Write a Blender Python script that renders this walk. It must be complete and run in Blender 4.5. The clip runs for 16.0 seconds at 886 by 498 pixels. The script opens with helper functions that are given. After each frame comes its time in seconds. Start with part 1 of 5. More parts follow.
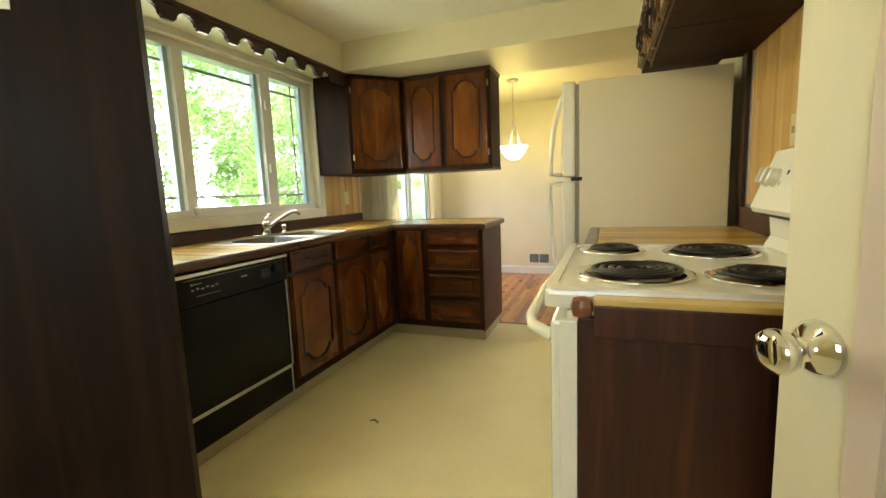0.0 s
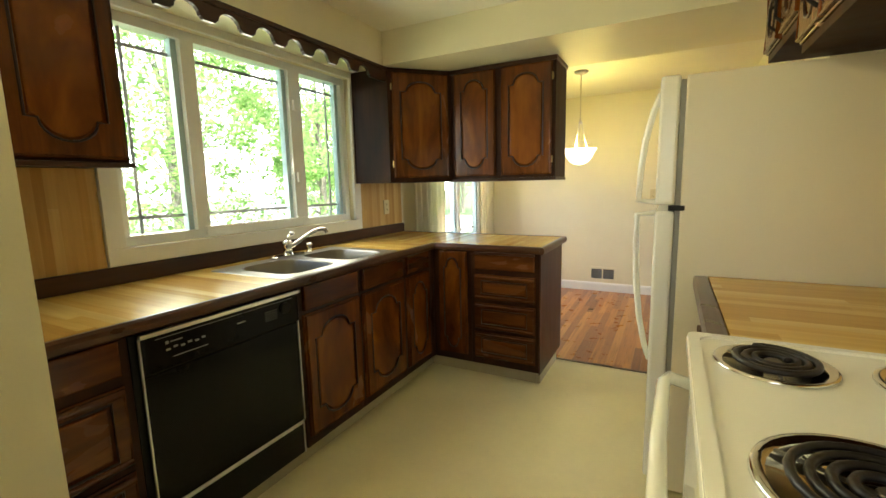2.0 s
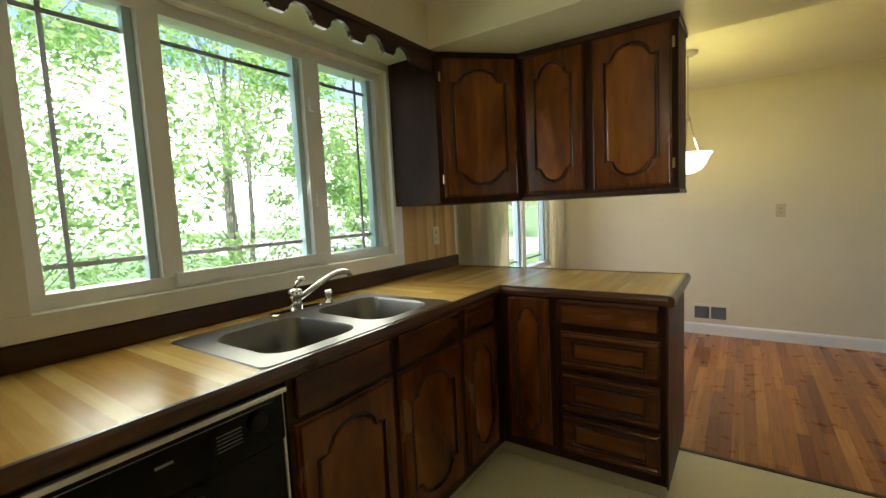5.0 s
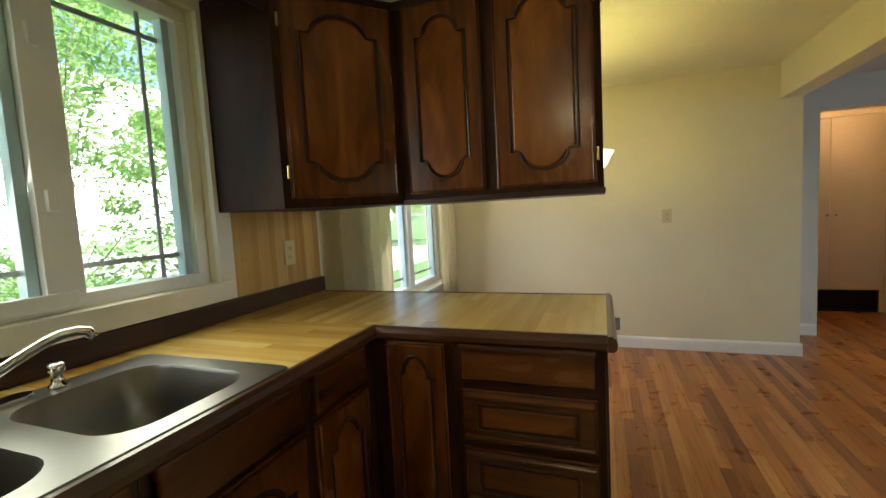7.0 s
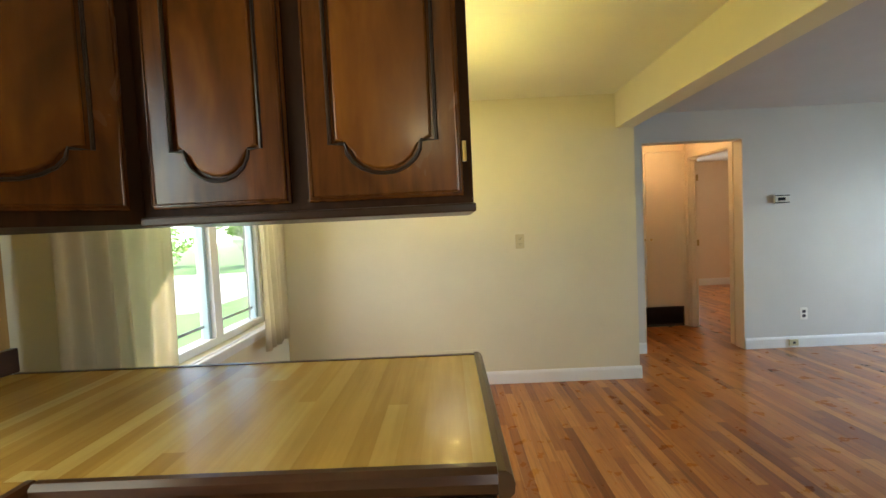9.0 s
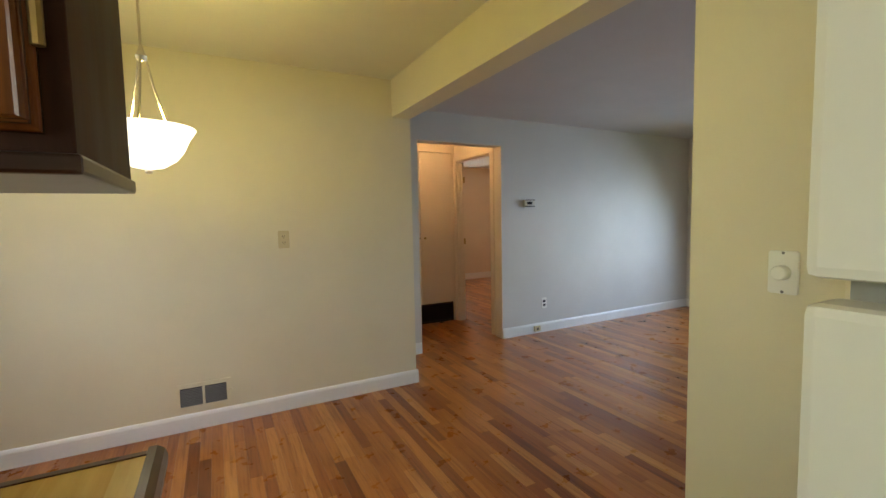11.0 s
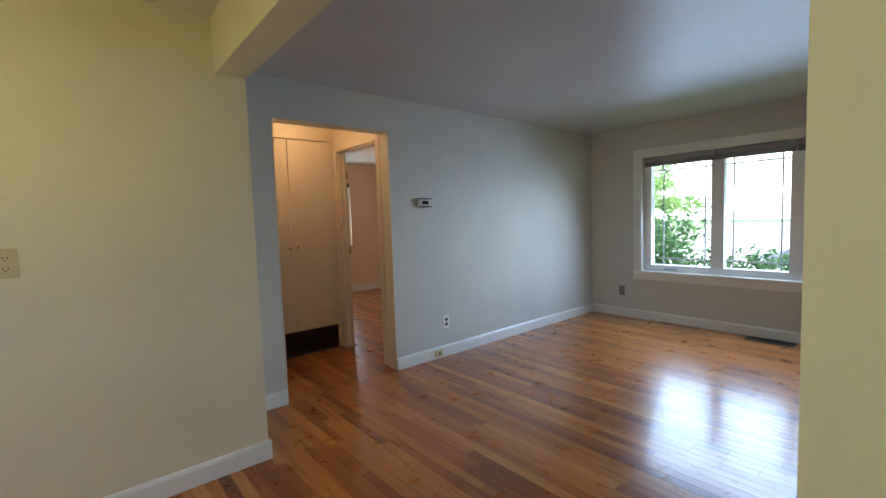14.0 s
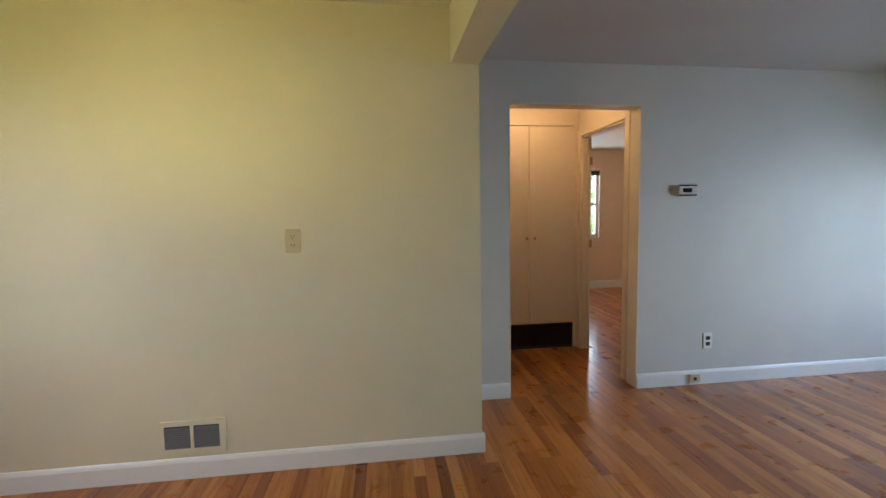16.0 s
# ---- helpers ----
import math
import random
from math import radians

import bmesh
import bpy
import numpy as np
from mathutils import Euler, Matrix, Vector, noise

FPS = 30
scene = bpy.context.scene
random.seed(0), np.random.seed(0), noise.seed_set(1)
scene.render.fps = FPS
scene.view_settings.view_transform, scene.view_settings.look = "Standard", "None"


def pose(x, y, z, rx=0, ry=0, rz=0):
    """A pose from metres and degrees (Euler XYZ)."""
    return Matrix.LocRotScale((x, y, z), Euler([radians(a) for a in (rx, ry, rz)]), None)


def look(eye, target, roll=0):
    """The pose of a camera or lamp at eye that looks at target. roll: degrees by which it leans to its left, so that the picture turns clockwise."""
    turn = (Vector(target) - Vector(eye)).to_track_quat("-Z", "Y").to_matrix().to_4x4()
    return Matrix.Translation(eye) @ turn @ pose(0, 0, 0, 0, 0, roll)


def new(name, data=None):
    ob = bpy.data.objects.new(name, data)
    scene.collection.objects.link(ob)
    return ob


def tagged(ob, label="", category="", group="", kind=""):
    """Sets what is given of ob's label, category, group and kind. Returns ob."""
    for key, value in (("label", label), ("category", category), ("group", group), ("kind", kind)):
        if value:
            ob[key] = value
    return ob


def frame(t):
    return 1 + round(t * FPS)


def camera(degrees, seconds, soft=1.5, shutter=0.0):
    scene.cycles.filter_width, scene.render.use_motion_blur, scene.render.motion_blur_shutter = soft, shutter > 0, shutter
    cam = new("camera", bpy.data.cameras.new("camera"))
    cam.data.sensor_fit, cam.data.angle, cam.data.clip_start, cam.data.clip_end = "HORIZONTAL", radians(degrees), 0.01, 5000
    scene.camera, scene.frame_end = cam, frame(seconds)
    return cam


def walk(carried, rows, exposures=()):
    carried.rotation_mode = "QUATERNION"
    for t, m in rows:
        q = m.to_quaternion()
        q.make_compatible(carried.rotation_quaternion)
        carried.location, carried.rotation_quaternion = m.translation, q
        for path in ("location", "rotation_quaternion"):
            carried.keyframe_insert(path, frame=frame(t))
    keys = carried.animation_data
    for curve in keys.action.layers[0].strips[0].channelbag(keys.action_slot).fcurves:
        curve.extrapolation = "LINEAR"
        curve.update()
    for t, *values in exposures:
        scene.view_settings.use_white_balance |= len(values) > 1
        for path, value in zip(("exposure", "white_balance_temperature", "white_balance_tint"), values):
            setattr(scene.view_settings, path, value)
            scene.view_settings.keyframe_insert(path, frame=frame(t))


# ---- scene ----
cam = camera(91.4, 16.0)
PATH = [
    (0, (0.722, 0.257, 1.155), (0.013, 2.108, 0.892), -2.3),
    (0.5, (0.697, 0.399, 1.16), (0.043, 2.27, 0.894), -2.1),
    (1, (0.677, 0.56, 1.21), (-0.066, 2.394, 0.916), -1.2),
    (1.5, (0.625, 0.649, 1.276), (-0.179, 2.451, 0.948), -1.3),
    (2, (0.555, 0.744, 1.296), (-0.37, 2.493, 1.006), -1.3),
    (2.5, (0.471, 0.865, 1.308), (-0.519, 2.592, 1.109), -1.6),
    (3, (0.41, 0.973, 1.306), (-0.672, 2.644, 1.115), -2.0),
    (3.2, (0.383, 1.026, 1.301), (-0.75, 2.666, 1.131), -2.1),
    (5.3, (0.062, 1.503, 1.29), (-1.071, 3.141, 1.108), -3.0),
    (5.5, (0.035, 1.563, 1.285), (-1.074, 3.217, 1.102), -3.0),
    (6, (-0.014, 1.734, 1.284), (-1.023, 3.454, 1.127), -3.0),
    (6.5, (-0.078, 1.88, 1.272), (-0.947, 3.671, 1.078), -2.9),
    (7, (-0.141, 2.038, 1.281), (-0.832, 3.907, 1.113), -3.1),
    (7.5, (-0.172, 2.176, 1.286), (-0.728, 4.091, 1.136), -2.9),
    (8, (-0.18, 2.35, 1.288), (-0.583, 4.308, 1.203), -3.1),
    (8.5, (-0.186, 2.506, 1.293), (-0.433, 4.488, 1.199), -3.2),
    (9, (-0.19, 2.651, 1.285), (-0.219, 4.649, 1.188), -2.7),
    (9.5, (-0.161, 2.786, 1.289), (0.112, 4.766, 1.216), -3.5),
    (10, (-0.105, 2.921, 1.284), (0.392, 4.855, 1.174), -2.5),
    (10.2, (-0.092, 2.955, 1.28), (0.504, 4.861, 1.17), -1.9),
    (12.3, (0.242, 3.409, 1.262), (1.44, 4.998, 1.059), -1.9),
    (12.5, (0.299, 3.459, 1.259), (1.511, 5.039, 1.071), -1.9),
    (13, (0.415, 3.576, 1.28), (1.635, 5.149, 1.091), -1.3),
    (13.5, (0.49, 3.675, 1.273), (1.752, 5.215, 1.083), -1.9),
    (14, (0.592, 3.754, 1.269), (1.88, 5.278, 1.126), -1.9),
    (14.5, (0.651, 3.847, 1.276), (1.879, 5.42, 1.139), -2.4),
    (15, (0.725, 3.915, 1.274), (1.739, 5.632, 1.127), -1.8),
    (15.5, (0.766, 3.958, 1.292), (1.452, 5.83, 1.13), -1.3),
    (16, (0.818, 3.942, 1.266), (1.083, 5.917, 1.106), -0.9),
]
walk(cam, [(t, look(eye, target, roll)) for t, eye, target, roll in PATH],
     [(0.0, 2.3, 6500, 11), (3.0, 2.05, 6500, 11), (5.5, 1.45, 6000, 15), (7.0, 1.5, 6200, 11), (8.0, 1.8, 6300, 12), (8.5, 1.9, 6400, 11), (9.0, 1.92, 6250, 11), (10.0, 1.7, 6100, 14), (12.5, 1.5, 6000, 15), (13.5, 1.38, 5750, 14), (14.5, 1.42, 5550, 13), (15.5, 1.45, 5700, 15), (16.0, 1.55, 5700, 14)])

# ---- world, sun, lamps ----
world = bpy.data.worlds.new("world")
scene.world = world
world.use_nodes = True
wn = world.node_tree
sky = wn.nodes.new("ShaderNodeTexSky")
sky.sky_type, sky.sun_disc = "NISHITA", False
sky.sun_elevation, sky.sun_rotation = radians(63), radians(138)
wn.links.new(sky.outputs["Color"], wn.nodes["Background"].inputs["Color"])
wn.nodes["Background"].inputs["Strength"].default_value = 0.15


def lamp(name, kind, m, energy, colour, **more):
    data = bpy.data.lights.new(name, kind)
    data.energy, data.color = energy, colour
    ob = new(name, data)
    ob.matrix_world = m
    if kind == "AREA":
        data.spread = radians(more.get("spread", 180))
        data.shape, data.size, data.size_y = "RECTANGLE", more["w"], more["h"]
    if kind == "SUN":
        data.angle = radians(0.5)
    if kind == "POINT":
        data.shadow_soft_size = more["r"]
    return ob


lamp("sun", "SUN", look((4.5, -4, 12), (0, 0, 0)), 5.0, (1.0, 0.95, 0.86))
lamp("kitchen_window_light", "AREA", pose(-1.62, 2.5, 1.54, 0, -72, -18), 5.6, (1.0, 0.97, 0.75), w=0.84, h=1.36, spread=150)
lamp("dining_window_light", "AREA", pose(-1.64, 5.05, 1.3, 0, -60, 32), 3.7, (1.0, 0.91, 0.94), w=1.2, h=1.3, spread=112)
lamp("living_window_light", "AREA", pose(5.74, 5.0, 1.2, 0, 60, 0), 21, (0.62, 0.80, 1.0), w=1.1, h=2.0, spread=150)
lamp("bedroom_window_light", "AREA", pose(3.92, 10.77, 1.4, -90, 0, 0), 7, (0.85, 0.93, 1.0), w=0.7, h=1.1)
lamp("pendant_bulb", "POINT", pose(-0.21, 4.9, 1.640), 6.4, (1.0, 0.78, 0.19), r=0.04)
lamp("hall_bulb", "POINT", pose(2.05, 7.25, 2.12), 2.6, (1.0, 0.62, 0.28), r=0.08)
lamp("kitchen_bulb", "POINT", pose(-0.42, 0.72, 2.17), 7.2, (1.0, 0.84, 0.44), r=0.13)
lamp("bedroom_bulb", "POINT", pose(4.3, 8.8, 2.1), 4.0, (1.0, 0.50, 0.25), r=0.1)


# Added fill from behind the camera; no window is known there
lamp("entry_fill_light", "AREA", pose(0.55, -1.30, 1.5, 90, 0, 0), 1.9, (1.0, 0.96, 0.86), w=0.9, h=0.9)


# ---- materials ----
def nodes_of(name):
    m = bpy.data.materials.new(name)
    m.use_nodes = True
    nt = m.node_tree
    b = nt.nodes["Principled BSDF"]
    return m, nt, b


def node(nt, kind, **vals):
    n = nt.nodes.new(kind)
    for k, v in vals.items():
        n.inputs[k].default_value = v
    return n


def coords(nt, scale=(1, 1, 1)):
    tc = nt.nodes.new("ShaderNodeTexCoord")
    mp = node(nt, "ShaderNodeMapping", Scale=scale)
    nt.links.new(tc.outputs["Object"], mp.inputs["Vector"])
    return mp.outputs["Vector"]


def ramp(nt, fac, stops):
    r = nt.nodes.new("ShaderNodeValToRGB")
    while len(r.color_ramp.elements) < len(stops):
        r.color_ramp.elements.new(0.5)
    for e, (p, c) in zip(r.color_ramp.elements, stops):
        e.position, e.color = p, (*c, 1)
    nt.links.new(fac, r.inputs["Fac"])
    return r.outputs["Color"]


def mixc(nt, kind, fac, a, b):
    m = nt.nodes.new("ShaderNodeMix")
    m.data_type, m.blend_type = "RGBA", kind
    if isinstance(fac, float):
        m.inputs[0].default_value = fac
    else:
        nt.links.new(fac, m.inputs[0])
    for i, v in ((6, a), (7, b)):
        if isinstance(v, tuple):
            m.inputs[i].default_value = (*v, 1)
        else:
            nt.links.new(v, m.inputs[i])
    return m.outputs[2]


def noise_of(nt, vec, scale, detail=4.0, rough=0.55, dist=0.0):
    n = node(nt, "ShaderNodeTexNoise", Scale=scale, Detail=detail, Roughness=rough, Distortion=dist)
    nt.links.new(vec, n.inputs["Vector"])
    return n.outputs["Fac"]


def bump(nt, b, h, strength, dist=0.002):
    bp = node(nt, "ShaderNodeBump", Strength=strength, Distance=dist)
    nt.links.new(h, bp.inputs["Height"])
    nt.links.new(bp.outputs["Normal"], b.inputs["Normal"])


def plain(name, c, rough=0.5, metal=0.0, var=0.06, grain=60.0, bmp=0.05, coat=0.0, big=2.5, spec=0.5):
    m, nt, b = nodes_of(name)
    v = coords(nt)
    lo = tuple(x * (1 - var) for x in c)
    hi = tuple(min(1, x * (1 + var)) for x in c)
    c1 = ramp(nt, noise_of(nt, v, big), [(0.3, lo), (0.7, hi)])
    c2 = ramp(nt, noise_of(nt, v, grain), [(0.3, (1 - var * 0.6,) * 3), (0.7, (1, 1, 1))])
    nt.links.new(mixc(nt, "MULTIPLY", 1.0, c1, c2), b.inputs["Base Color"])
    rr = node(nt, "ShaderNodeMapRange")
    rr.inputs["To Min"].default_value, rr.inputs["To Max"].default_value = max(0.02, rough * 0.85), min(1, rough * 1.15)
    nt.links.new(noise_of(nt, v, 7.0), rr.inputs["Value"])
    nt.links.new(rr.outputs[0], b.inputs["Roughness"])
    b.inputs["Metallic"].default_value = metal
    b.inputs["Specular IOR Level"].default_value = spec
    b.inputs["Coat Weight"].default_value = coat
    if bmp:
        bump(nt, b, noise_of(nt, v, grain), bmp)
    return m


def wood(name, dark, mid, light, grain=(1, 1, 0.08), scale=28.0, rough=0.35, coat=0.3, figure=0.5, bmp=0.08, spec=0.30):
    """Stained timber: fine fibres along one axis over a slow, cloudy figure."""
    m, nt, b = nodes_of(name)
    v = coords(nt, grain)
    fib = noise_of(nt, v, scale, 6.0, 0.6, 0.4)
    slow = noise_of(nt, coords(nt, tuple(0.35 + 0.65 * g for g in grain)), 5.0, 3.0, 0.5, 1.2)
    add = nt.nodes.new("ShaderNodeMix")
    add.inputs[0].default_value = figure
    nt.links.new(fib, add.inputs[2])
    nt.links.new(slow, add.inputs[3])
    col = ramp(nt, add.outputs[0], [(0.32, dark), (0.5, mid), (0.68, light)])
    nt.links.new(col, b.inputs["Base Color"])
    rr = node(nt, "ShaderNodeMapRange")
    rr.inputs["To Min"].default_value, rr.inputs["To Max"].default_value = rough * 0.8, rough * 1.3
    nt.links.new(slow, rr.inputs["Value"])
    nt.links.new(rr.outputs[0], b.inputs["Roughness"])
    b.inputs["Coat Weight"].default_value, b.inputs["Coat Roughness"].default_value = coat, 0.15
    b.inputs["Specular IOR Level"].default_value = spec
    bump(nt, b, fib, bmp)
    return m


def strips(name, along, across, width, tones, rough=0.42, coat=0.0, grain=40.0, bmp=0.03):
    """Laminate printed as glued timber strips: tone changes strip by strip across one axis."""
    m, nt, b = nodes_of(name)
    tc = nt.nodes.new("ShaderNodeTexCoord")
    sep = nt.nodes.new("ShaderNodeSeparateXYZ")
    nt.links.new(tc.outputs["Object"], sep.inputs[0])
    div = node(nt, "ShaderNodeMath")
    div.operation = "DIVIDE"
    nt.links.new(sep.outputs[across], div.inputs[0])
    div.inputs[1].default_value = width
    flo = nt.nodes.new("ShaderNodeMath")
    flo.operation = "FLOOR"
    nt.links.new(div.outputs[0], flo.inputs[0])
    cut = nt.nodes.new("ShaderNodeMath")
    cut.operation = "MULTIPLY_ADD"
    cut.inputs[1].default_value, cut.inputs[2].default_value = 1 / 1.7, 0.0
    nt.links.new(sep.outputs[along], cut.inputs[0])
    wn1 = nt.nodes.new("ShaderNodeTexWhiteNoise")
    wn1.noise_dimensions = "1D"
    nt.links.new(flo.outputs[0], wn1.inputs["W"])
    sh = nt.nodes.new("ShaderNodeMath")
    sh.operation = "ADD"
    nt.links.new(cut.outputs[0], sh.inputs[0])
    nt.links.new(wn1.outputs["Value"], sh.inputs[1])
    fl2 = nt.nodes.new("ShaderNodeMath")
    fl2.operation = "FLOOR"
    nt.links.new(sh.outputs[0], fl2.inputs[0])
    comb = nt.nodes.new("ShaderNodeCombineXYZ")
    nt.links.new(flo.outputs[0], comb.inputs[0])
    nt.links.new(fl2.outputs[0], comb.inputs[1])
    wn2 = nt.nodes.new("ShaderNodeTexWhiteNoise")
    nt.links.new(comb.outputs[0], wn2.inputs["Vector"])
    col = ramp(nt, wn2.outputs["Value"], [(0.0, tones[0]), (0.35, tones[1]), (0.75, tones[2]), (1.0, tones[3])])
    sc = [1.0, 1.0, 1.0]
    sc["XYZ".index(along)] = 0.06
    fib = noise_of(nt, coords(nt, tuple(sc)), grain, 5.0, 0.6, 0.3)
    shade = ramp(nt, fib, [(0.3, (0.80, 0.76, 0.70)), (0.7, (1.0, 1.0, 1.0))])
    stain = ramp(nt, noise_of(nt, coords(nt), 3.0), [(0.35, (0.90, 0.88, 0.84)), (0.65, (1, 1, 1))])
    nt.links.new(mixc(nt, "MULTIPLY", 1.0, mixc(nt, "MULTIPLY", 1.0, col, shade), stain), b.inputs["Base Color"])
    b.inputs["Roughness"].default_value, b.inputs["Coat Weight"].default_value = rough, coat
    b.inputs["Specular IOR Level"].default_value = 0.32
    bump(nt, b, fib, bmp)
    return m


def floor_boards(name):
    m, nt, b = nodes_of(name)
    oi = nt.nodes.new("ShaderNodeObjectInfo")
    ge = nt.nodes.new("ShaderNodeNewGeometry")
    ad = nt.nodes.new("ShaderNodeMath")
    ad.operation = "ADD"
    nt.links.new(oi.outputs["Random"], ad.inputs[0])
    nt.links.new(ge.outputs["Random Per Island"], ad.inputs[1])
    fr = nt.nodes.new("ShaderNodeMath")
    fr.operation = "FRACT"
    nt.links.new(ad.outputs[0], fr.inputs[0])
    col = ramp(nt, fr.outputs[0], [(0.0, (0.20, 0.060, 0.012)), (0.12, (0.29, 0.093, 0.018)), (0.45, (0.41, 0.146, 0.027)), (0.8, (0.51, 0.207, 0.043)), (1.0, (0.61, 0.29, 0.074))])
    v = coords(nt, (1, 0.05, 1))
    fib = noise_of(nt, v, 70.0, 6.0, 0.62, 0.05)
    shade = ramp(nt, fib, [(0.30, (0.42, 0.30, 0.22)), (0.46, (0.86, 0.80, 0.74)), (0.6, (1, 1, 1))])
    worn = ramp(nt, noise_of(nt, coords(nt), 1.3), [(0.35, (0.88, 0.86, 0.84)), (0.65, (1.05, 1.05, 1.05))])
    vein = ramp(nt, noise_of(nt, coords(nt, (1, 0.035, 1)), 26.0, 3.0, 0.5, 0.05), [(0.34, (0.36, 0.22, 0.14)), (0.41, (1, 1, 1))])
    streaked = mixc(nt, "MULTIPLY", 0.45, mixc(nt, "MULTIPLY", 0.7, col, shade), vein)
    nt.links.new(mixc(nt, "MULTIPLY", 1.0, streaked, worn), b.inputs["Base Color"])
    rr = node(nt, "ShaderNodeMapRange")
    rr.inputs["To Min"].default_value, rr.inputs["To Max"].default_value = 0.24, 0.33
    nt.links.new(noise_of(nt, coords(nt), 9.0), rr.inputs["Value"])
    nt.links.new(rr.outputs[0], b.inputs["Roughness"])
    b.inputs["Coat Weight"].default_value, b.inputs["Coat Roughness"].default_value = 0.40, 0.13
    b.inputs["Specular IOR Level"].default_value = 0.25
    bump(nt, b, fib, 0.02, 0.001)
    return m


def glass(name, tint=(1, 1, 1), rough=0.0):
    """A thin window pane: mostly clear, with a faint mirror."""
    m, nt, b = nodes_of(name)
    tr = node(nt, "ShaderNodeBsdfTransparent", Color=(*tint, 1))
    gl = node(nt, "ShaderNodeBsdfGlossy", Roughness=rough)
    lw = nt.nodes.new("ShaderNodeLayerWeight")
    pw = node(nt, "ShaderNodeMath")
    pw.operation = "POWER"
    nt.links.new(lw.outputs["Facing"], pw.inputs[0])
    pw.inputs[1].default_value = 4.0
    fr = node(nt, "ShaderNodeMath")
    fr.operation = "MULTIPLY_ADD"
    nt.links.new(pw.outputs[0], fr.inputs[0])
    fr.inputs[1].default_value, fr.inputs[2].default_value = 0.5, 0.03
    mx = nt.nodes.new("ShaderNodeMixShader")
    nt.links.new(fr.outputs[0], mx.inputs[0])
    nt.links.new(tr.outputs[0], mx.inputs[1])
    nt.links.new(gl.outputs[0], mx.inputs[2])
    nt.links.new(mx.outputs[0], nt.nodes["Material Output"].inputs["Surface"])
    return m


def leafy(name, c1, c2):
    m, nt, b = nodes_of(name)
    ge = nt.nodes.new("ShaderNodeNewGeometry")
    col = ramp(nt, ge.outputs["Random Per Island"], [(0.0, c1), (1.0, c2)])
    df = nt.nodes.new("ShaderNodeBsdfDiffuse")
    tl = nt.nodes.new("ShaderNodeBsdfTranslucent")
    mx = nt.nodes.new("ShaderNodeMixShader")
    mx.inputs[0].default_value = 0.58
    for s in (df, tl):
        nt.links.new(col, s.inputs["Color"])
    nt.links.new(df.outputs[0], mx.inputs[1])
    nt.links.new(tl.outputs[0], mx.inputs[2])
    nt.links.new(mx.outputs[0], nt.nodes["Material Output"].inputs["Surface"])
    return m


def glow(name, c, strength):
    m, nt, b = nodes_of(name)
    b.inputs["Base Color"].default_value = (*c, 1)
    b.inputs["Roughness"].default_value = 0.3
    b.inputs["Emission Color"].default_value = (*c, 1)
    b.inputs["Emission Strength"].default_value = strength
    return m


def cloth(name, c):
    m, nt, b = nodes_of(name)
    v = coords(nt)
    w = noise_of(nt, coords(nt, (1, 1, 0.3)), 220.0)
    col = ramp(nt, noise_of(nt, v, 3.0), [(0.3, tuple(x * 0.9 for x in c)), (0.7, c)])
    df, tl = nt.nodes.new("ShaderNodeBsdfDiffuse"), nt.nodes.new("ShaderNodeBsdfTranslucent")
    mx = nt.nodes.new("ShaderNodeMixShader")
    mx.inputs[0].default_value = 0.35
    for s in (df, tl):
        nt.links.new(col, s.inputs["Color"])
    bp = node(nt, "ShaderNodeBump", Strength=0.15, Distance=0.001)
    nt.links.new(w, bp.inputs["Height"])
    nt.links.new(bp.outputs["Normal"], df.inputs["Normal"])
    nt.links.new(df.outputs[0], mx.inputs[1])
    nt.links.new(tl.outputs[0], mx.inputs[2])
    nt.links.new(mx.outputs[0], nt.nodes["Material Output"].inputs["Surface"])
    return m


CREAM = plain("cream_wall_paint", (0.70, 0.645, 0.445), 0.55, var=0.03, grain=180.0, bmp=0.06)
GREIGE = plain("pale_grey_wall_paint", (0.59, 0.578, 0.52), 0.6, var=0.03, grain=180.0, bmp=0.06)
PEACH = plain("warm_cream_hall_paint", (0.72, 0.60, 0.42), 0.5, var=0.03, grain=160.0, bmp=0.05)
CEIL = plain("ceiling_paint", (0.77, 0.74, 0.61), 0.5, var=0.03, grain=120.0, bmp=0.08)
TRIM = plain("white_trim_paint", (0.78, 0.775, 0.72), 0.3, var=0.03, grain=40.0, bmp=0.04)
VINYLW = plain("white_vinyl_frame", (0.82, 0.83, 0.80), 0.35, var=0.02, bmp=0.02)
BLUEV = plain("bluish_vinyl_edge", (0.42, 0.56, 0.60), 0.4, var=0.03, bmp=0.02)
GREYBAR = plain("grey_grille_bar", (0.36, 0.38, 0.36), 0.4, var=0.04, bmp=0.0)
DARKW = wood("dark_walnut_stain", (0.010, 0.0036, 0.0018), (0.022, 0.0075, 0.003), (0.045, 0.016, 0.006), rough=0.34, coat=0.12)
FRAMEW = wood("brown_walnut_frame", (0.032, 0.0086, 0.0018), (0.100, 0.0282, 0.0046), (0.180, 0.057, 0.0088), rough=0.24, coat=0.22, spec=0.22)
CARC = wood("dark_walnut_carcass", (0.014, 0.0046, 0.0019), (0.028, 0.0090, 0.0032), (0.050, 0.0165, 0.0055), rough=0.5, coat=0.0, spec=0.12)
DARKH = wood("dark_walnut_rail", (0.016, 0.0050, 0.0020), (0.036, 0.0112, 0.0038), (0.066, 0.0215, 0.0070), grain=(0.08, 0.08, 1), rough=0.34, coat=0.12)
PANELW = wood("amber_burl_panel", (0.050, 0.0130, 0.0020), (0.145, 0.0415, 0.0052), (0.265, 0.088, 0.0105), grain=(1, 1, 0.22), scale=9.0, rough=0.24, coat=0.22, figure=0.66, spec=0.22)
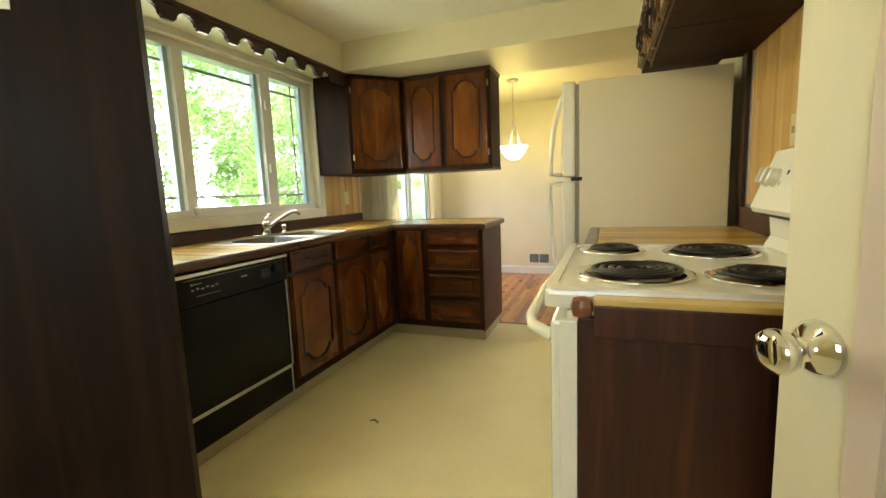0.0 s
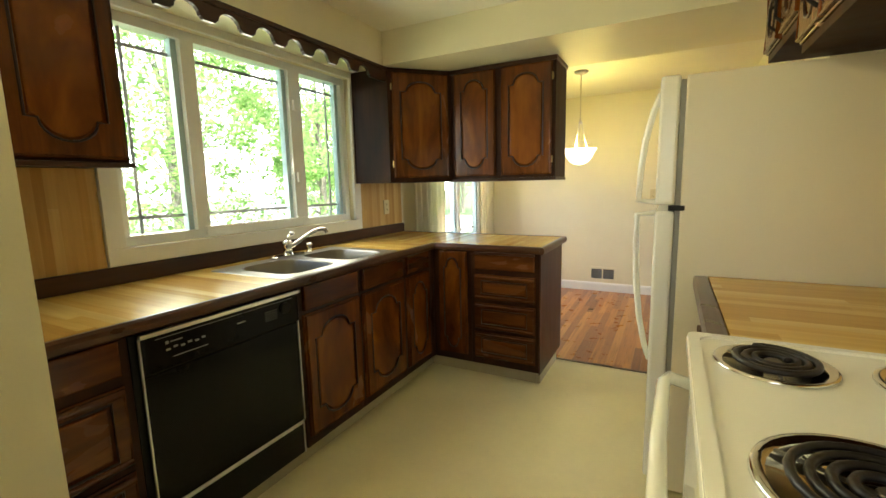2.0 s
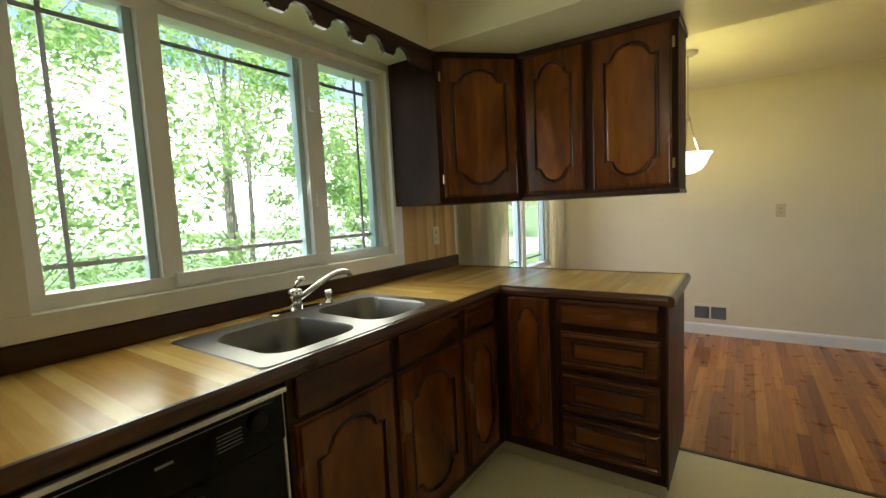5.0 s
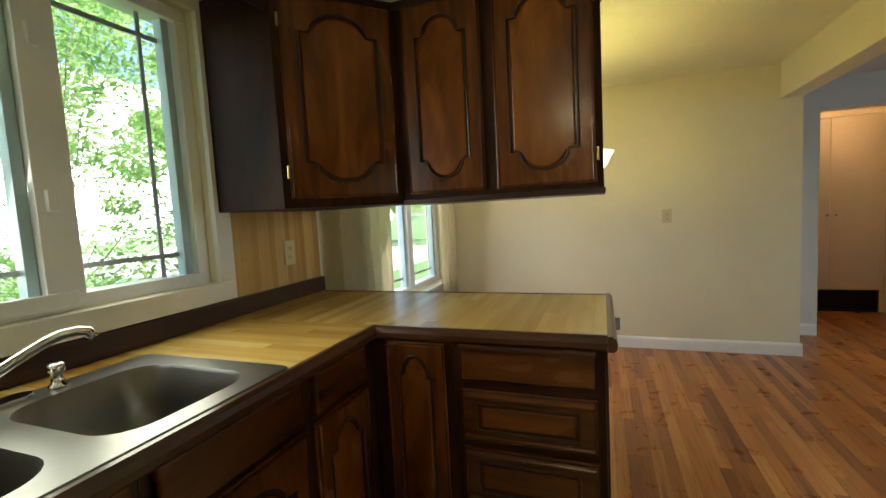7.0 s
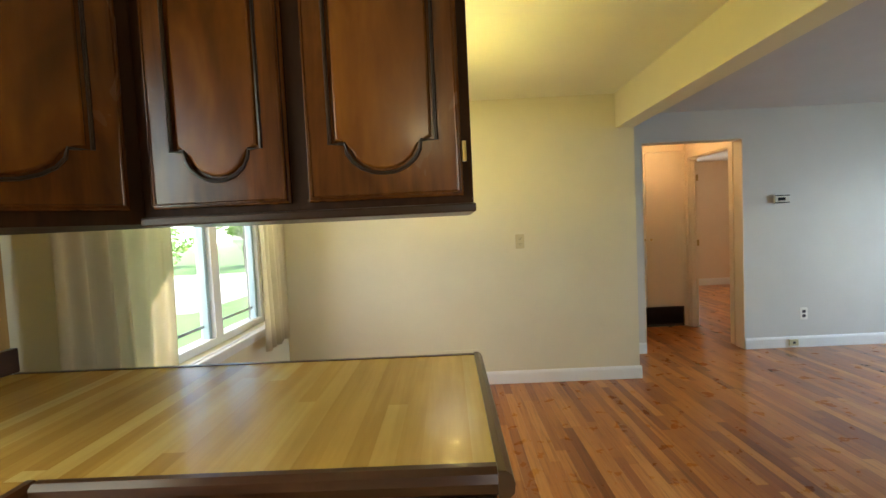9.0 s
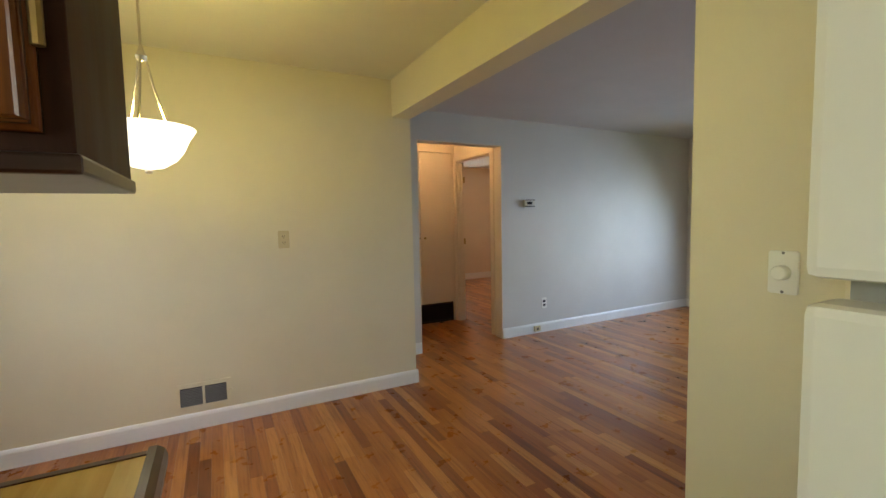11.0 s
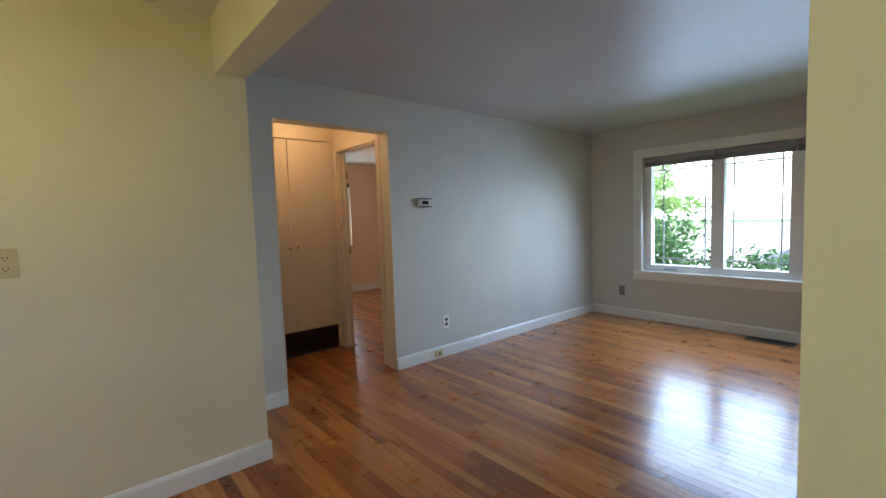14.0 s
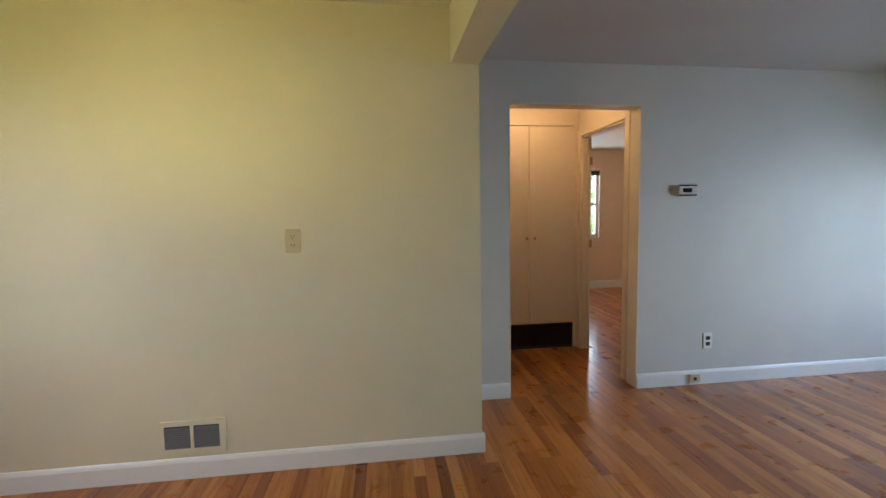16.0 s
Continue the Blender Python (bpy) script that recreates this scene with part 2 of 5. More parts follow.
DRAWP = wood("dark_amber_drawer_panel", (0.044, 0.0118, 0.0025), (0.100, 0.0290, 0.0050), (0.170, 0.052, 0.0092), grain=(0.08, 0.08, 1), rough=0.26, coat=0.22, spec=0.22)
FRONTW = wood("brown_drawer_front", (0.026, 0.0075, 0.0022), (0.070, 0.0205, 0.0048), (0.125, 0.040, 0.0095), grain=(0.08, 0.08, 1), rough=0.24, coat=0.25, spec=0.25)
VENEER = wood("reddish_walnut_veneer", (0.022, 0.0066, 0.003), (0.046, 0.0142, 0.006), (0.082, 0.027, 0.011), grain=(1, 1, 0.05), scale=40.0, rough=0.42, coat=0.05, figure=0.3)
EDGEW = wood("brown_counter_edge", (0.032, 0.011, 0.005), (0.058, 0.021, 0.009), (0.095, 0.036, 0.015), grain=(0.2, 0.2, 1), rough=0.28, coat=0.4)
ENDG = wood("reddish_end_grain", (0.12, 0.042, 0.015), (0.18, 0.066, 0.024), (0.26, 0.10, 0.04), grain=(0.2, 1, 1), rough=0.35, coat=0.2)
DOORDARK = wood("near_black_brown_door", (0.007, 0.0032, 0.0014), (0.013, 0.006, 0.0025), (0.028, 0.012, 0.0045), grain=(1, 1, 0.05), rough=0.5, coat=0.0, figure=0.35, spec=0.12)
BUTX = strips("butcher_block_laminate_x", "X", "Y", 0.042, ((0.50, 0.29, 0.062), (0.62, 0.39, 0.095), (0.69, 0.47, 0.130), (0.76, 0.57, 0.20)), rough=0.27, coat=0.08)
BUTY = strips("butcher_block_laminate_y", "Y", "X", 0.042, ((0.50, 0.29, 0.062), (0.62, 0.39, 0.095), (0.69, 0.47, 0.130), (0.76, 0.57, 0.20)), rough=0.27, coat=0.08)
PANELLING = strips("yellow_woodgrain_panelling", "Z", "Y", 0.034, ((0.44, 0.24, 0.065), (0.52, 0.31, 0.09), (0.57, 0.36, 0.12), (0.63, 0.42, 0.16)), rough=0.4, coat=0.05)
BOARDS = floor_boards("oak_strip_floor")
VINYL = plain("cream_sheet_vinyl", (0.76, 0.685, 0.41), 0.34, var=0.05, grain=35.0, bmp=0.03, coat=0.08, spec=0.3)
KICK = plain("beige_vinyl_kick", (0.40, 0.345, 0.21), 0.45, var=0.06, bmp=0.03)
ENAMEL = plain("white_enamel", (0.78, 0.77, 0.66), 0.16, var=0.015, grain=25.0, bmp=0.0, coat=0.5)
FRIDGE = plain("bisque_pebbled_steel", (0.73, 0.67, 0.49), 0.35, var=0.015, grain=260.0, bmp=0.10)
FRIDGEW = plain("white_fridge_plastic", (0.78, 0.77, 0.67), 0.25, var=0.015, bmp=0.01)
GASKET = plain("grey_rubber_gasket", (0.30, 0.30, 0.27), 0.6, var=0.1)
BLACK = plain("black_gloss_panel", (0.005, 0.005, 0.005), 0.20, var=0.1, bmp=0.01, spec=0.15)
BLACKM = plain("black_matt", (0.010, 0.009, 0.008), 0.6, var=0.15, spec=0.25)
COIL = plain("burnt_black_coil", (0.020, 0.018, 0.017), 0.38, metal=0.4, var=0.3)
CHROME = plain("chrome", (0.82, 0.82, 0.80), 0.07, metal=1.0, var=0.03, bmp=0.0)
STEEL = plain("brushed_steel", (0.23, 0.225, 0.21), 0.34, metal=1.0, var=0.06, grain=120.0, bmp=0.05)
ALU = plain("silver_trim", (0.72, 0.72, 0.70), 0.30, metal=1.0, var=0.04, bmp=0.02)
NICKEL = plain("brushed_nickel", (0.55, 0.50, 0.42), 0.30, metal=1.0, var=0.05, bmp=0.02)
BRASS = plain("aged_brass", (0.45, 0.32, 0.12), 0.35, metal=1.0, var=0.15, bmp=0.05)
IVORY = plain("ivory_plastic", (0.56, 0.48, 0.27), 0.4, var=0.03, bmp=0.0)
WHITEP = plain("white_plastic", (0.80, 0.79, 0.70), 0.35, var=0.02, bmp=0.0)
DARKP = plain("dark_slot", (0.02, 0.018, 0.016), 0.6, var=0.1, bmp=0.0)
GREYP = plain("grey_print", (0.20, 0.20, 0.19), 0.5, var=0.05, bmp=0.0)
GRILLEM = plain("dark_bronze_grille", (0.035, 0.020, 0.013), 0.5, var=0.15, metal=0.2)
PINKT = plain("pinkish_beige_trim", (0.60, 0.49, 0.40), 0.45, var=0.03)
PANE = glass("window_glass")
SHADEG = glow("frosted_lamp_glass", (1.0, 0.90, 0.68), 0.8)
CURT = cloth("sheer_cream_curtain", (0.74, 0.66, 0.46))
LEAF1 = leafy("maple_leaf", (0.16, 0.32, 0.08), (0.46, 0.60, 0.24))
LEAF2 = leafy("laurel_leaf", (0.05, 0.14, 0.05), (0.18, 0.32, 0.13))
BARK = plain("grey_brown_bark", (0.20, 0.18, 0.14), 0.9, var=0.35, grain=30.0, bmp=0.6)
LAWN = plain("mown_grass", (0.11, 0.21, 0.065), 0.9, var=0.35, grain=20.0, bmp=0.4)
ASPHALT = plain("pale_driveway", (0.42, 0.41, 0.39), 0.9, var=0.15, grain=50.0, bmp=0.2)
SIDING = plain("pale_house_siding", (0.66, 0.68, 0.70), 0.7, var=0.05)
ROOFM = plain("slate_blue_roof", (0.12, 0.15, 0.20), 0.85, var=0.15)
CARP = plain("silver_car_paint", (0.55, 0.57, 0.60), 0.25, metal=0.5, var=0.02, bmp=0.0, coat=0.6)


# ---- mesh helpers ----
def mesh(name, bm, material, smooth=False):
    me = bpy.data.meshes.new(name)
    bmesh.ops.recalc_face_normals(bm, faces=bm.faces)
    bm.to_mesh(me)
    bm.free()
    me.materials.append(material)
    if smooth:
        for p in me.polygons:
            p.use_smooth = True
    return me


def part(name, bm, material, parent=None, label="", smooth=False):
    ob = new(name, mesh(name, bm, material, smooth))
    if parent:
        ob.parent = parent
    if label:
        ob["label"] = label
    return ob


def thing(name, label, category, at=(0, 0, 0), group=""):
    ob = new(name)
    ob.location = at
    ob.empty_display_size = 0.1
    return tagged(ob, label, category, group)


def under(root, ob):
    ob.matrix_parent_inverse = Matrix.Translation(-root.location)
    return ob


def struct(ob, label, category):
    return tagged(ob, label, category, kind="structure")


def box(bm, x0, x1, y0, y1, z0, z1, bev=0.0, seg=2):
    r = bmesh.ops.create_cube(bm, size=1.0, matrix=Matrix.Translation(((x0 + x1) / 2, (y0 + y1) / 2, (z0 + z1) / 2)) @ Matrix.Diagonal((abs(x1 - x0), abs(y1 - y0), abs(z1 - z0), 1)))
    if bev:
        es = list({e for v in r["verts"] for e in v.link_edges})
        bmesh.ops.bevel(bm, geom=es, offset=bev, segments=seg, profile=0.6, affect="EDGES")
    return bm


def boxes(*bs, bev=0.0):
    bm = bmesh.new()
    for b in bs:
        box(bm, *b, bev=bev)
    return bm


def prism(bm, pts, place, depth, bev=0.0):
    """Extrudes a flat outline; place(u, v, w) gives the world point."""
    lo = [bm.verts.new(place(u, v, 0)) for u, v in pts]
    hi = [bm.verts.new(place(u, v, depth)) for u, v in pts]
    n = len(pts)
    bm.faces.new(lo[::-1])
    top = bm.faces.new(hi)
    for i in range(n):
        bm.faces.new((lo[i], lo[(i + 1) % n], hi[(i + 1) % n], hi[i]))
    if bev:
        bmesh.ops.bevel(bm, geom=list(top.edges), offset=bev, segments=2, profile=0.5, affect="EDGES")
    return bm


def lathe(bm, profile, m, n=24):
    rings = []
    for r, h in profile:
        rings.append([bm.verts.new(m @ Vector((r * math.cos(a), r * math.sin(a), h))) for a in (2 * math.pi * i / n for i in range(n))])
    for a, b in zip(rings, rings[1:]):
        for i in range(n):
            bm.faces.new((a[i], a[(i + 1) % n], b[(i + 1) % n], b[i]))
    for ring in (rings[0], rings[-1]):
        if (ring[0].co - ring[n // 2].co).length > 1e-4:
            bm.faces.new(ring)
    bmesh.ops.remove_doubles(bm, verts=bm.verts, dist=1e-5)
    return bm


def tube(bm, pts, r, n=10, closed=False, taper=None):
    pts = [Vector(p) for p in pts]
    rings, up = [], Vector((0.13, 0.27, 0.95)).normalized()
    for i, p in enumerate(pts):
        a = pts[i - 1] if i or closed else pts[i]
        b = pts[(i + 1) % len(pts)] if i < len(pts) - 1 or closed else pts[i]
        d = (b - a).normalized()
        s = d.cross(up)
        s = s.normalized() if s.length > 1e-3 else d.orthogonal().normalized()
        t = s.cross(d)
        rr = r if taper is None else r + (taper - r) * i / (len(pts) - 1)
        rings.append([bm.verts.new(p + rr * (math.cos(w) * s + math.sin(w) * t)) for w in (2 * math.pi * k / n for k in range(n))])
    pairs = list(zip(rings, rings[1:])) + ([(rings[-1], rings[0])] if closed else [])
    for a, b in pairs:
        for i in range(n):
            bm.faces.new((a[i], a[(i + 1) % n], b[(i + 1) % n], b[i]))
    if not closed:
        bm.faces.new(rings[0][::-1])
        bm.faces.new(rings[-1])
    return bm


def arc(c, r, a0, a1, n):
    return [(c[0] + r[0] * math.cos(radians(a0 + (a1 - a0) * i / n)), c[1] + r[1] * math.sin(radians(a0 + (a1 - a0) * i / n))) for i in range(n + 1)]


def wall_with_holes(name, axis, at0, at1, a0, a1, z0, z1, holes, material, label, category="wall"):
    """A wall slab; axis is the one it runs along, holes are (a0, a1, z0, z1)."""
    bm = bmesh.new()

    def slab(u0, u1, w0, w1):
        if u1 - u0 > 1e-4 and w1 - w0 > 1e-4:
            if axis == "x":
                box(bm, u0, u1, at0, at1, w0, w1)
            else:
                box(bm, at0, at1, u0, u1, w0, w1)

    cur = a0
    for h0, h1, hz0, hz1 in sorted(holes):
        slab(cur, h0, z0, z1)
        slab(h0, h1, z0, hz0)
        slab(h0, h1, hz1, z1)
        cur = h1
    slab(cur, a1, z0, z1)
    return struct(part(name, bm, material), label, category)

# ---- the large structure ----
KW, KE = -1.53, 1.30          # kitchen's window wall and stove wall
wall_with_holes("wall_west", "y", KW - 0.16, KW, -1.4, 6.20, -0.3, 2.45, [(1.74, 3.28, 1.06, 2.06), (4.30, 5.80, 0.66, 2.02)], CREAM, "cream painted outside wall with two window openings")
wall_with_holes("wall_kitchen_east", "y", KE, KE + 0.12, -1.4, 3.40, 0, 2.45, [], CREAM, "cream painted kitchen wall behind the stove")
wall_with_holes("wall_stub", "y", 1.16, KE + 0.12, 3.40, 3.853, 0, 2.45, [], CREAM, "cream painted end of the kitchen wall with a dimmer")
wall_with_holes("wall_dining_north", "x", 6.115, 6.747, KW, 1.305, 0, 2.45, [], CREAM, "cream painted dining room wall with a floor vent")
wall_with_holes("wall_living_north", "x", 6.747, 6.867, 1.305, 5.79, 0, 2.45, [(1.645, 2.576, 0, 1.985)], GREIGE, "pale grey living room wall with a cased opening")
wall_with_holes("wall_living_east", "y", 5.629, 5.79, 0.9, 6.747, -0.3, 2.45, [(3.93, 6.10, 0.57, 1.88)], GREIGE, "pale grey living room wall with a picture window")
wall_with_holes("wall_living_south", "x", 0.78, 0.90, KE + 0.12, 5.79, 0, 2.45, [], GREIGE, "pale grey living room wall")
# Opening in this unseen wall is added to hold the entry fill lamp
wall_with_holes("wall_back_south", "x", -1.4, -1.28, KW - 0.16, KE + 0.12, 0, 2.45, [(0.1, 1.0, 1.05, 1.95)], CREAM, "unseen plain cream back entry wall with an added opening")
wall_with_holes("wall_kitchen_south", "x", 0.955, 1.077, KW, -0.46, 0, 2.45, [], CREAM, "cream painted end wall beside the back door")
wall_with_holes("wall_hall_east", "y", 2.60, 2.68, 6.867, 7.85, 0, 2.45, [(6.95, 7.70, 0, 1.95)], PEACH, "warm cream hall wall with a bedroom doorway")
wall_with_holes("wall_hall_west", "y", 0.90, 1.02, 6.747, 7.85, 0, 2.45, [], PEACH, "warm cream hall wall")
wall_with_holes("wall_hall_north", "x", 7.75, 7.87, 0.90, 2.60, 0, 2.45, [(1.60, 2.55, 0, 2.06)], PEACH, "warm cream hall wall round a linen closet")
wall_with_holes("wall_bedroom_north", "x", 10.68, 10.84, 2.60, 5.79, -0.3, 2.45, [(3.52, 4.32, 0.84, 1.94)], PEACH, "warm cream bedroom wall with a window")
wall_with_holes("wall_bedroom_west", "y", 2.60, 2.72, 7.87, 10.68, 0, 2.45, [], PEACH, "warm cream bedroom wall")
wall_with_holes("wall_bedroom_east", "y", 5.67, 5.79, 6.867, 10.68, -0.3, 2.45, [], PEACH, "warm cream bedroom wall")


def ceiling(name, x0, x1, y0, y1, z, material, label):
    return struct(part(name, boxes((x0, x1, y0, y1, z, z + 0.08)), material), label, "ceiling")


ceiling("ceiling_kitchen", KW, KE, -1.28, 3.26, 2.315, CEIL, "cream painted kitchen ceiling")
ceiling("ceiling_dining", KW, 1.16, 3.99, 6.115, 2.275, CEIL, "cream painted dining room ceiling")
# Living room paint greyed: the ceiling's dim light is put into its colour
ceiling("ceiling_living", 1.305, 5.629, 0.90, 6.747, 2.255, plain("dimmed_ceiling_paint", (0.50, 0.495, 0.475), 0.45, var=0.03, grain=120.0, bmp=0.08), "off-white living room ceiling, its paint greyed for dim light, with a soft sheen")
ceiling("ceiling_hall", 1.02, 2.60, 6.867, 7.75, 2.30, PEACH, "warm cream hall ceiling")
ceiling("ceiling_bedroom", 2.72, 5.67, 6.867, 10.68, 2.27, CEIL, "cream bedroom ceiling")
# Roof out of view; its eaves are added to keep sun off the windows
struct(part("roof", boxes((-2.35, 6.5, -2.0, 11.5, 2.46, 2.6)), ROOFM), "unseen flat dark roof slab with wide eaves added for shade", "roof")

# dropped soffits over the cabinets, the beam and the header between the rooms
struct(part("soffit_window_side", boxes((KW, -1.20, 1.077, 3.26, 2.10, 2.315)), CREAM), "cream painted soffit over the window cabinets", "soffit")
struct(part("soffit_north", boxes((KW, 1.16, 3.26, 3.99, 2.10, 2.40)), CREAM), "cream painted dropped soffit between kitchen and dining room", "soffit")
struct(part("soffit_stove_side", boxes((0.895, KE, 0.2, 3.26, 2.10, 2.315)), CREAM), "cream painted soffit over the stove cabinets", "soffit")
struct(part("beam", boxes((1.16, 1.305, 3.853, 6.115, 2.007, 2.45), bev=0.004), CREAM), "cream painted ceiling beam between dining and living room", "beam")

# floors
struct(part("floor_kitchen", boxes((KW, KE, -1.28, 3.843, -0.06, 0.0)), VINYL), "cream sheet vinyl kitchen floor", "floor")
floor_wood = struct(part("floor_wood", boxes((KW, 5.629, 3.85, 6.747, -0.08, -0.016), (KE + 0.12, 5.629, 0.90, 3.85, -0.08, -0.016), (1.02, 2.72, 6.747, 7.75, -0.08, -0.016), (2.72, 5.67, 6.867, 10.68, -0.08, -0.016)), DARKP), "oak strip floor in a warm varnish, laid lengthwise", "floor")
struct(part("floor_threshold", boxes((-0.16, 1.16, 3.838, 3.862, 0.0, 0.006), bev=0.002), EDGEW), "thin brown metal strip between vinyl and oak", "trim")


def baseboard(name, pts, label="white painted baseboard", mat=TRIM, h=0.125, t=0.014):
    """A skirting with a rounded top along a wall face; pts: start, end, and the side it stands on."""
    (x0, y0), (x1, y1), (nx, ny) = pts
    bm = bmesh.new()
    d = Vector((x1 - x0, y1 - y0, 0))
    n = Vector((nx, ny, 0))
    prof = [(0, 0.001), (t, 0.001), (t, h - 0.02), (t * 0.7, h - 0.008), (t * 0.3, h), (0, h)]
    a = [bm.verts.new(Vector((x0, y0, 0)) + n * u + Vector((0, 0, v))) for u, v in prof]
    b = [bm.verts.new(Vector((x0, y0, 0)) + d + n * u + Vector((0, 0, v))) for u, v in prof]
    for i in range(len(prof)):
        j = (i + 1) % len(prof)
        bm.faces.new((a[i], a[j], b[j], b[i]))
    bm.faces.new(a[::-1])
    bm.faces.new(b)
    return struct(part(name, bm, mat), label, "baseboard")


baseboard("baseboard", ((KW, 6.115), (1.319, 6.115), (0, -1)), h=0.103)
baseboard("baseboard", ((1.305, 6.115), (1.305, 6.747), (1, 0)), h=0.103)
baseboard("baseboard", ((1.319, 6.747), (1.645, 6.747), (0, -1)), h=0.105)
baseboard("baseboard", ((2.576, 6.747), (5.615, 6.747), (0, -1)), h=0.105)
baseboard("baseboard", ((5.629, 0.9), (5.629, 6.747), (-1, 0)), h=0.105)
baseboard("baseboard", ((KW, 3.93), (KW, 6.101), (1, 0)))
baseboard("baseboard", ((1.16, 3.40), (1.16, 3.853), (-1, 0)))
baseboard("baseboard", ((2.734, 10.68), (5.67, 10.68), (0, -1)))
baseboard("baseboard", ((KE + 0.12, 0.9), (KE + 0.12, 3.853), (1, 0)), h=0.105)

# warm timber-coloured lining of the hall opening
struct(part("door_1_lining", boxes((1.645, 1.651, 6.745, 6.869, 0, 1.979), (2.570, 2.578, 6.745, 6.869, 0, 1.979), (1.645, 2.576, 6.745, 6.869, 1.979, 1.987), bev=0.001), PEACH), "warm cream lining of the hall opening", "trim")


def casing(name, x, y0, y1, z1, w=0.07):
    """A flat door casing standing on a wall face at x, seen from smaller x."""
    d = 0.018
    bm = boxes((x - d, x, y0 - w, y0, 0, z1 + w), (x - d, x, y1, y1 + w, 0, z1 + w), (x - d, x, y0, y1, z1, z1 + w), bev=0.004)
    box(bm, x, x + 0.08, y0, y0 + 0.015, 0, z1)
    box(bm, x, x + 0.08, y1 - 0.015, y1, 0, z1)
    box(bm, x, x + 0.08, y0, y1, z1 - 0.015, z1)
    box(bm, x + 0.05, x + 0.062, y1 - 0.027, y1 - 0.015, 0, z1)
    return struct(part(name, bm, PEACH), "cream painted door casing in the hall", "trim")


bed_case = casing("door_2_casing", 2.60, 6.965, 7.688, 1.945, 0.062)
for z in (0.98, 1.72):
    part("strike_plate", boxes((2.652, 2.676, 7.639, 7.646, z - 0.035, z + 0.035), bev=0.001), BRASS, bed_case, "small dark brass plate")

# ---- windows ----


def window_y(name, x_in, y0, y1, z0, z1, lights, label, grille=True, depth=0.16, side=-1, blue=True, rail=0.045, inset=0.03):
    """A window in a wall that runs along y. lights: (y0, y1, sash?) panes; side -1: outside lies to smaller x."""
    root = struct(part(name, boxes(
        (x_in + side * inset, x_in + side * (inset + 0.09), y0, y1, z0, z0 + rail),
        (x_in + side * inset, x_in + side * (inset + 0.09), y0, y1, z1 - rail, z1),
        (x_in + side * inset, x_in + side * (inset + 0.09), y0, y0 + rail, z0 + rail, z1 - rail),
        (x_in + side * inset, x_in + side * (inset + 0.09), y1 - rail, y1, z0 + rail, z1 - rail), bev=0.003), VINYLW), label, "window")
    xg = x_in + side * (inset + 0.04)
    for i, (a, b) in enumerate(lights):
        if i:
            pa = lights[i - 1][1]
            part("mullion", boxes((x_in + side * (inset - 0.006), x_in + side * (inset + 0.085), pa, a, z0 + rail, z1 - rail), bev=0.003), VINYLW, root)
        pane = part("pane", boxes((xg - 0.003, xg + 0.003, a, b, z0 + rail, z1 - rail)), PANE, root)
        pane.visible_shadow = False
        if blue:
            part("sash_edge", boxes((xg - 0.02, xg + 0.02, b - 0.030, b - 0.002, z0 + rail, z1 - rail), bev=0.002), BLUEV, root)
        if grille:
            for z in (z0 + rail + 0.075, z1 - rail - 0.075):
                part("grille_bar", boxes((xg + side * 0.006, xg + side * 0.012, a, b, z - 0.008, z + 0.008)), GREYBAR, root)
            for k in grille[i]:
                part("grille_bar", boxes((xg + side * 0.0065, xg + side * 0.0125, k - 0.007, k + 0.007, z0 + rail, z1 - rail)), GREYBAR, root)
    return root


def frame_y(name, x, y0, y1, z0, z1, w, d, side, material, label):
    """Flat casing round a window on the room side; y0..z1 is the opening."""
    bm = boxes((x, x - side * d, y0 - w, y1 + w, z1, z1 + w), (x, x - side * d, y0 - w, y1 + w, z0 - w, z0), (x, x - side * d, y0 - w, y0, z0, z1), (x, x - side * d, y1, y1 + w, z0, z1), bev=0.003)
    return struct(part(name, bm, material), label, "trim")


kwin = window_y("window_1", KW, 1.74, 3.28, 1.06, 2.06, [(1.795, 2.095), (2.165, 2.755), (2.85, 3.225)], "white vinyl three-light kitchen window with grey grilles", grille=[(1.86,), (), (3.13,)])
part("slider_track", boxes((KW - 0.022, KW - 0.004, 2.13, 2.82, 1.075, 1.118), bev=0.004), VINYLW, kwin)
for z in (1.34, 1.78):
    part("latch", boxes((KW - 0.026, KW - 0.008, 2.775, 2.80, z, z + 0.06), bev=0.004), VINYLW, kwin)
frame_y("window_1_casing", KW, 1.74, 3.28, 1.06, 2.06, 0.072, 0.022, -1, TRIM, "wide white painted casing round the kitchen window")
dwin = window_y("window_2", KW, 4.30, 5.80, 0.66, 2.02, [(4.34, 5.14), (5.22, 5.755)], "white vinyl slider window of the dining room", grille=[(4.42,), (5.68,)], blue=True, inset=0.05)
frame_y("window_2_casing", KW, 4.30, 5.80, 0.66, 2.02, 0.075, 0.02, -1, TRIM, "white painted casing round the dining window")
struct(part("window_2_sill", boxes((KW - 0.05, KW + 0.05, 4.2, 5.9, 0.63, 0.655), bev=0.006), TRIM), "white painted window sill", "sill")
lwin = window_y("window_3", 5.629, 3.93, 6.10, 0.57, 1.88, [(4.08, 4.63), (4.74, 5.28), (5.40, 5.97)], "white three-light picture window with grey grilles", grille=[(4.15, 4.56), (4.81, 5.21), (5.47, 5.90)], side=1, blue=False, rail=0.08, inset=0.05)
part("crank_handle", boxes((5.640, 5.672, 5.72, 5.86, 0.60, 0.622), bev=0.005), GREYBAR, lwin)
SLATM = plain("grey_blind_slat", (0.30, 0.28, 0.27), 0.5)
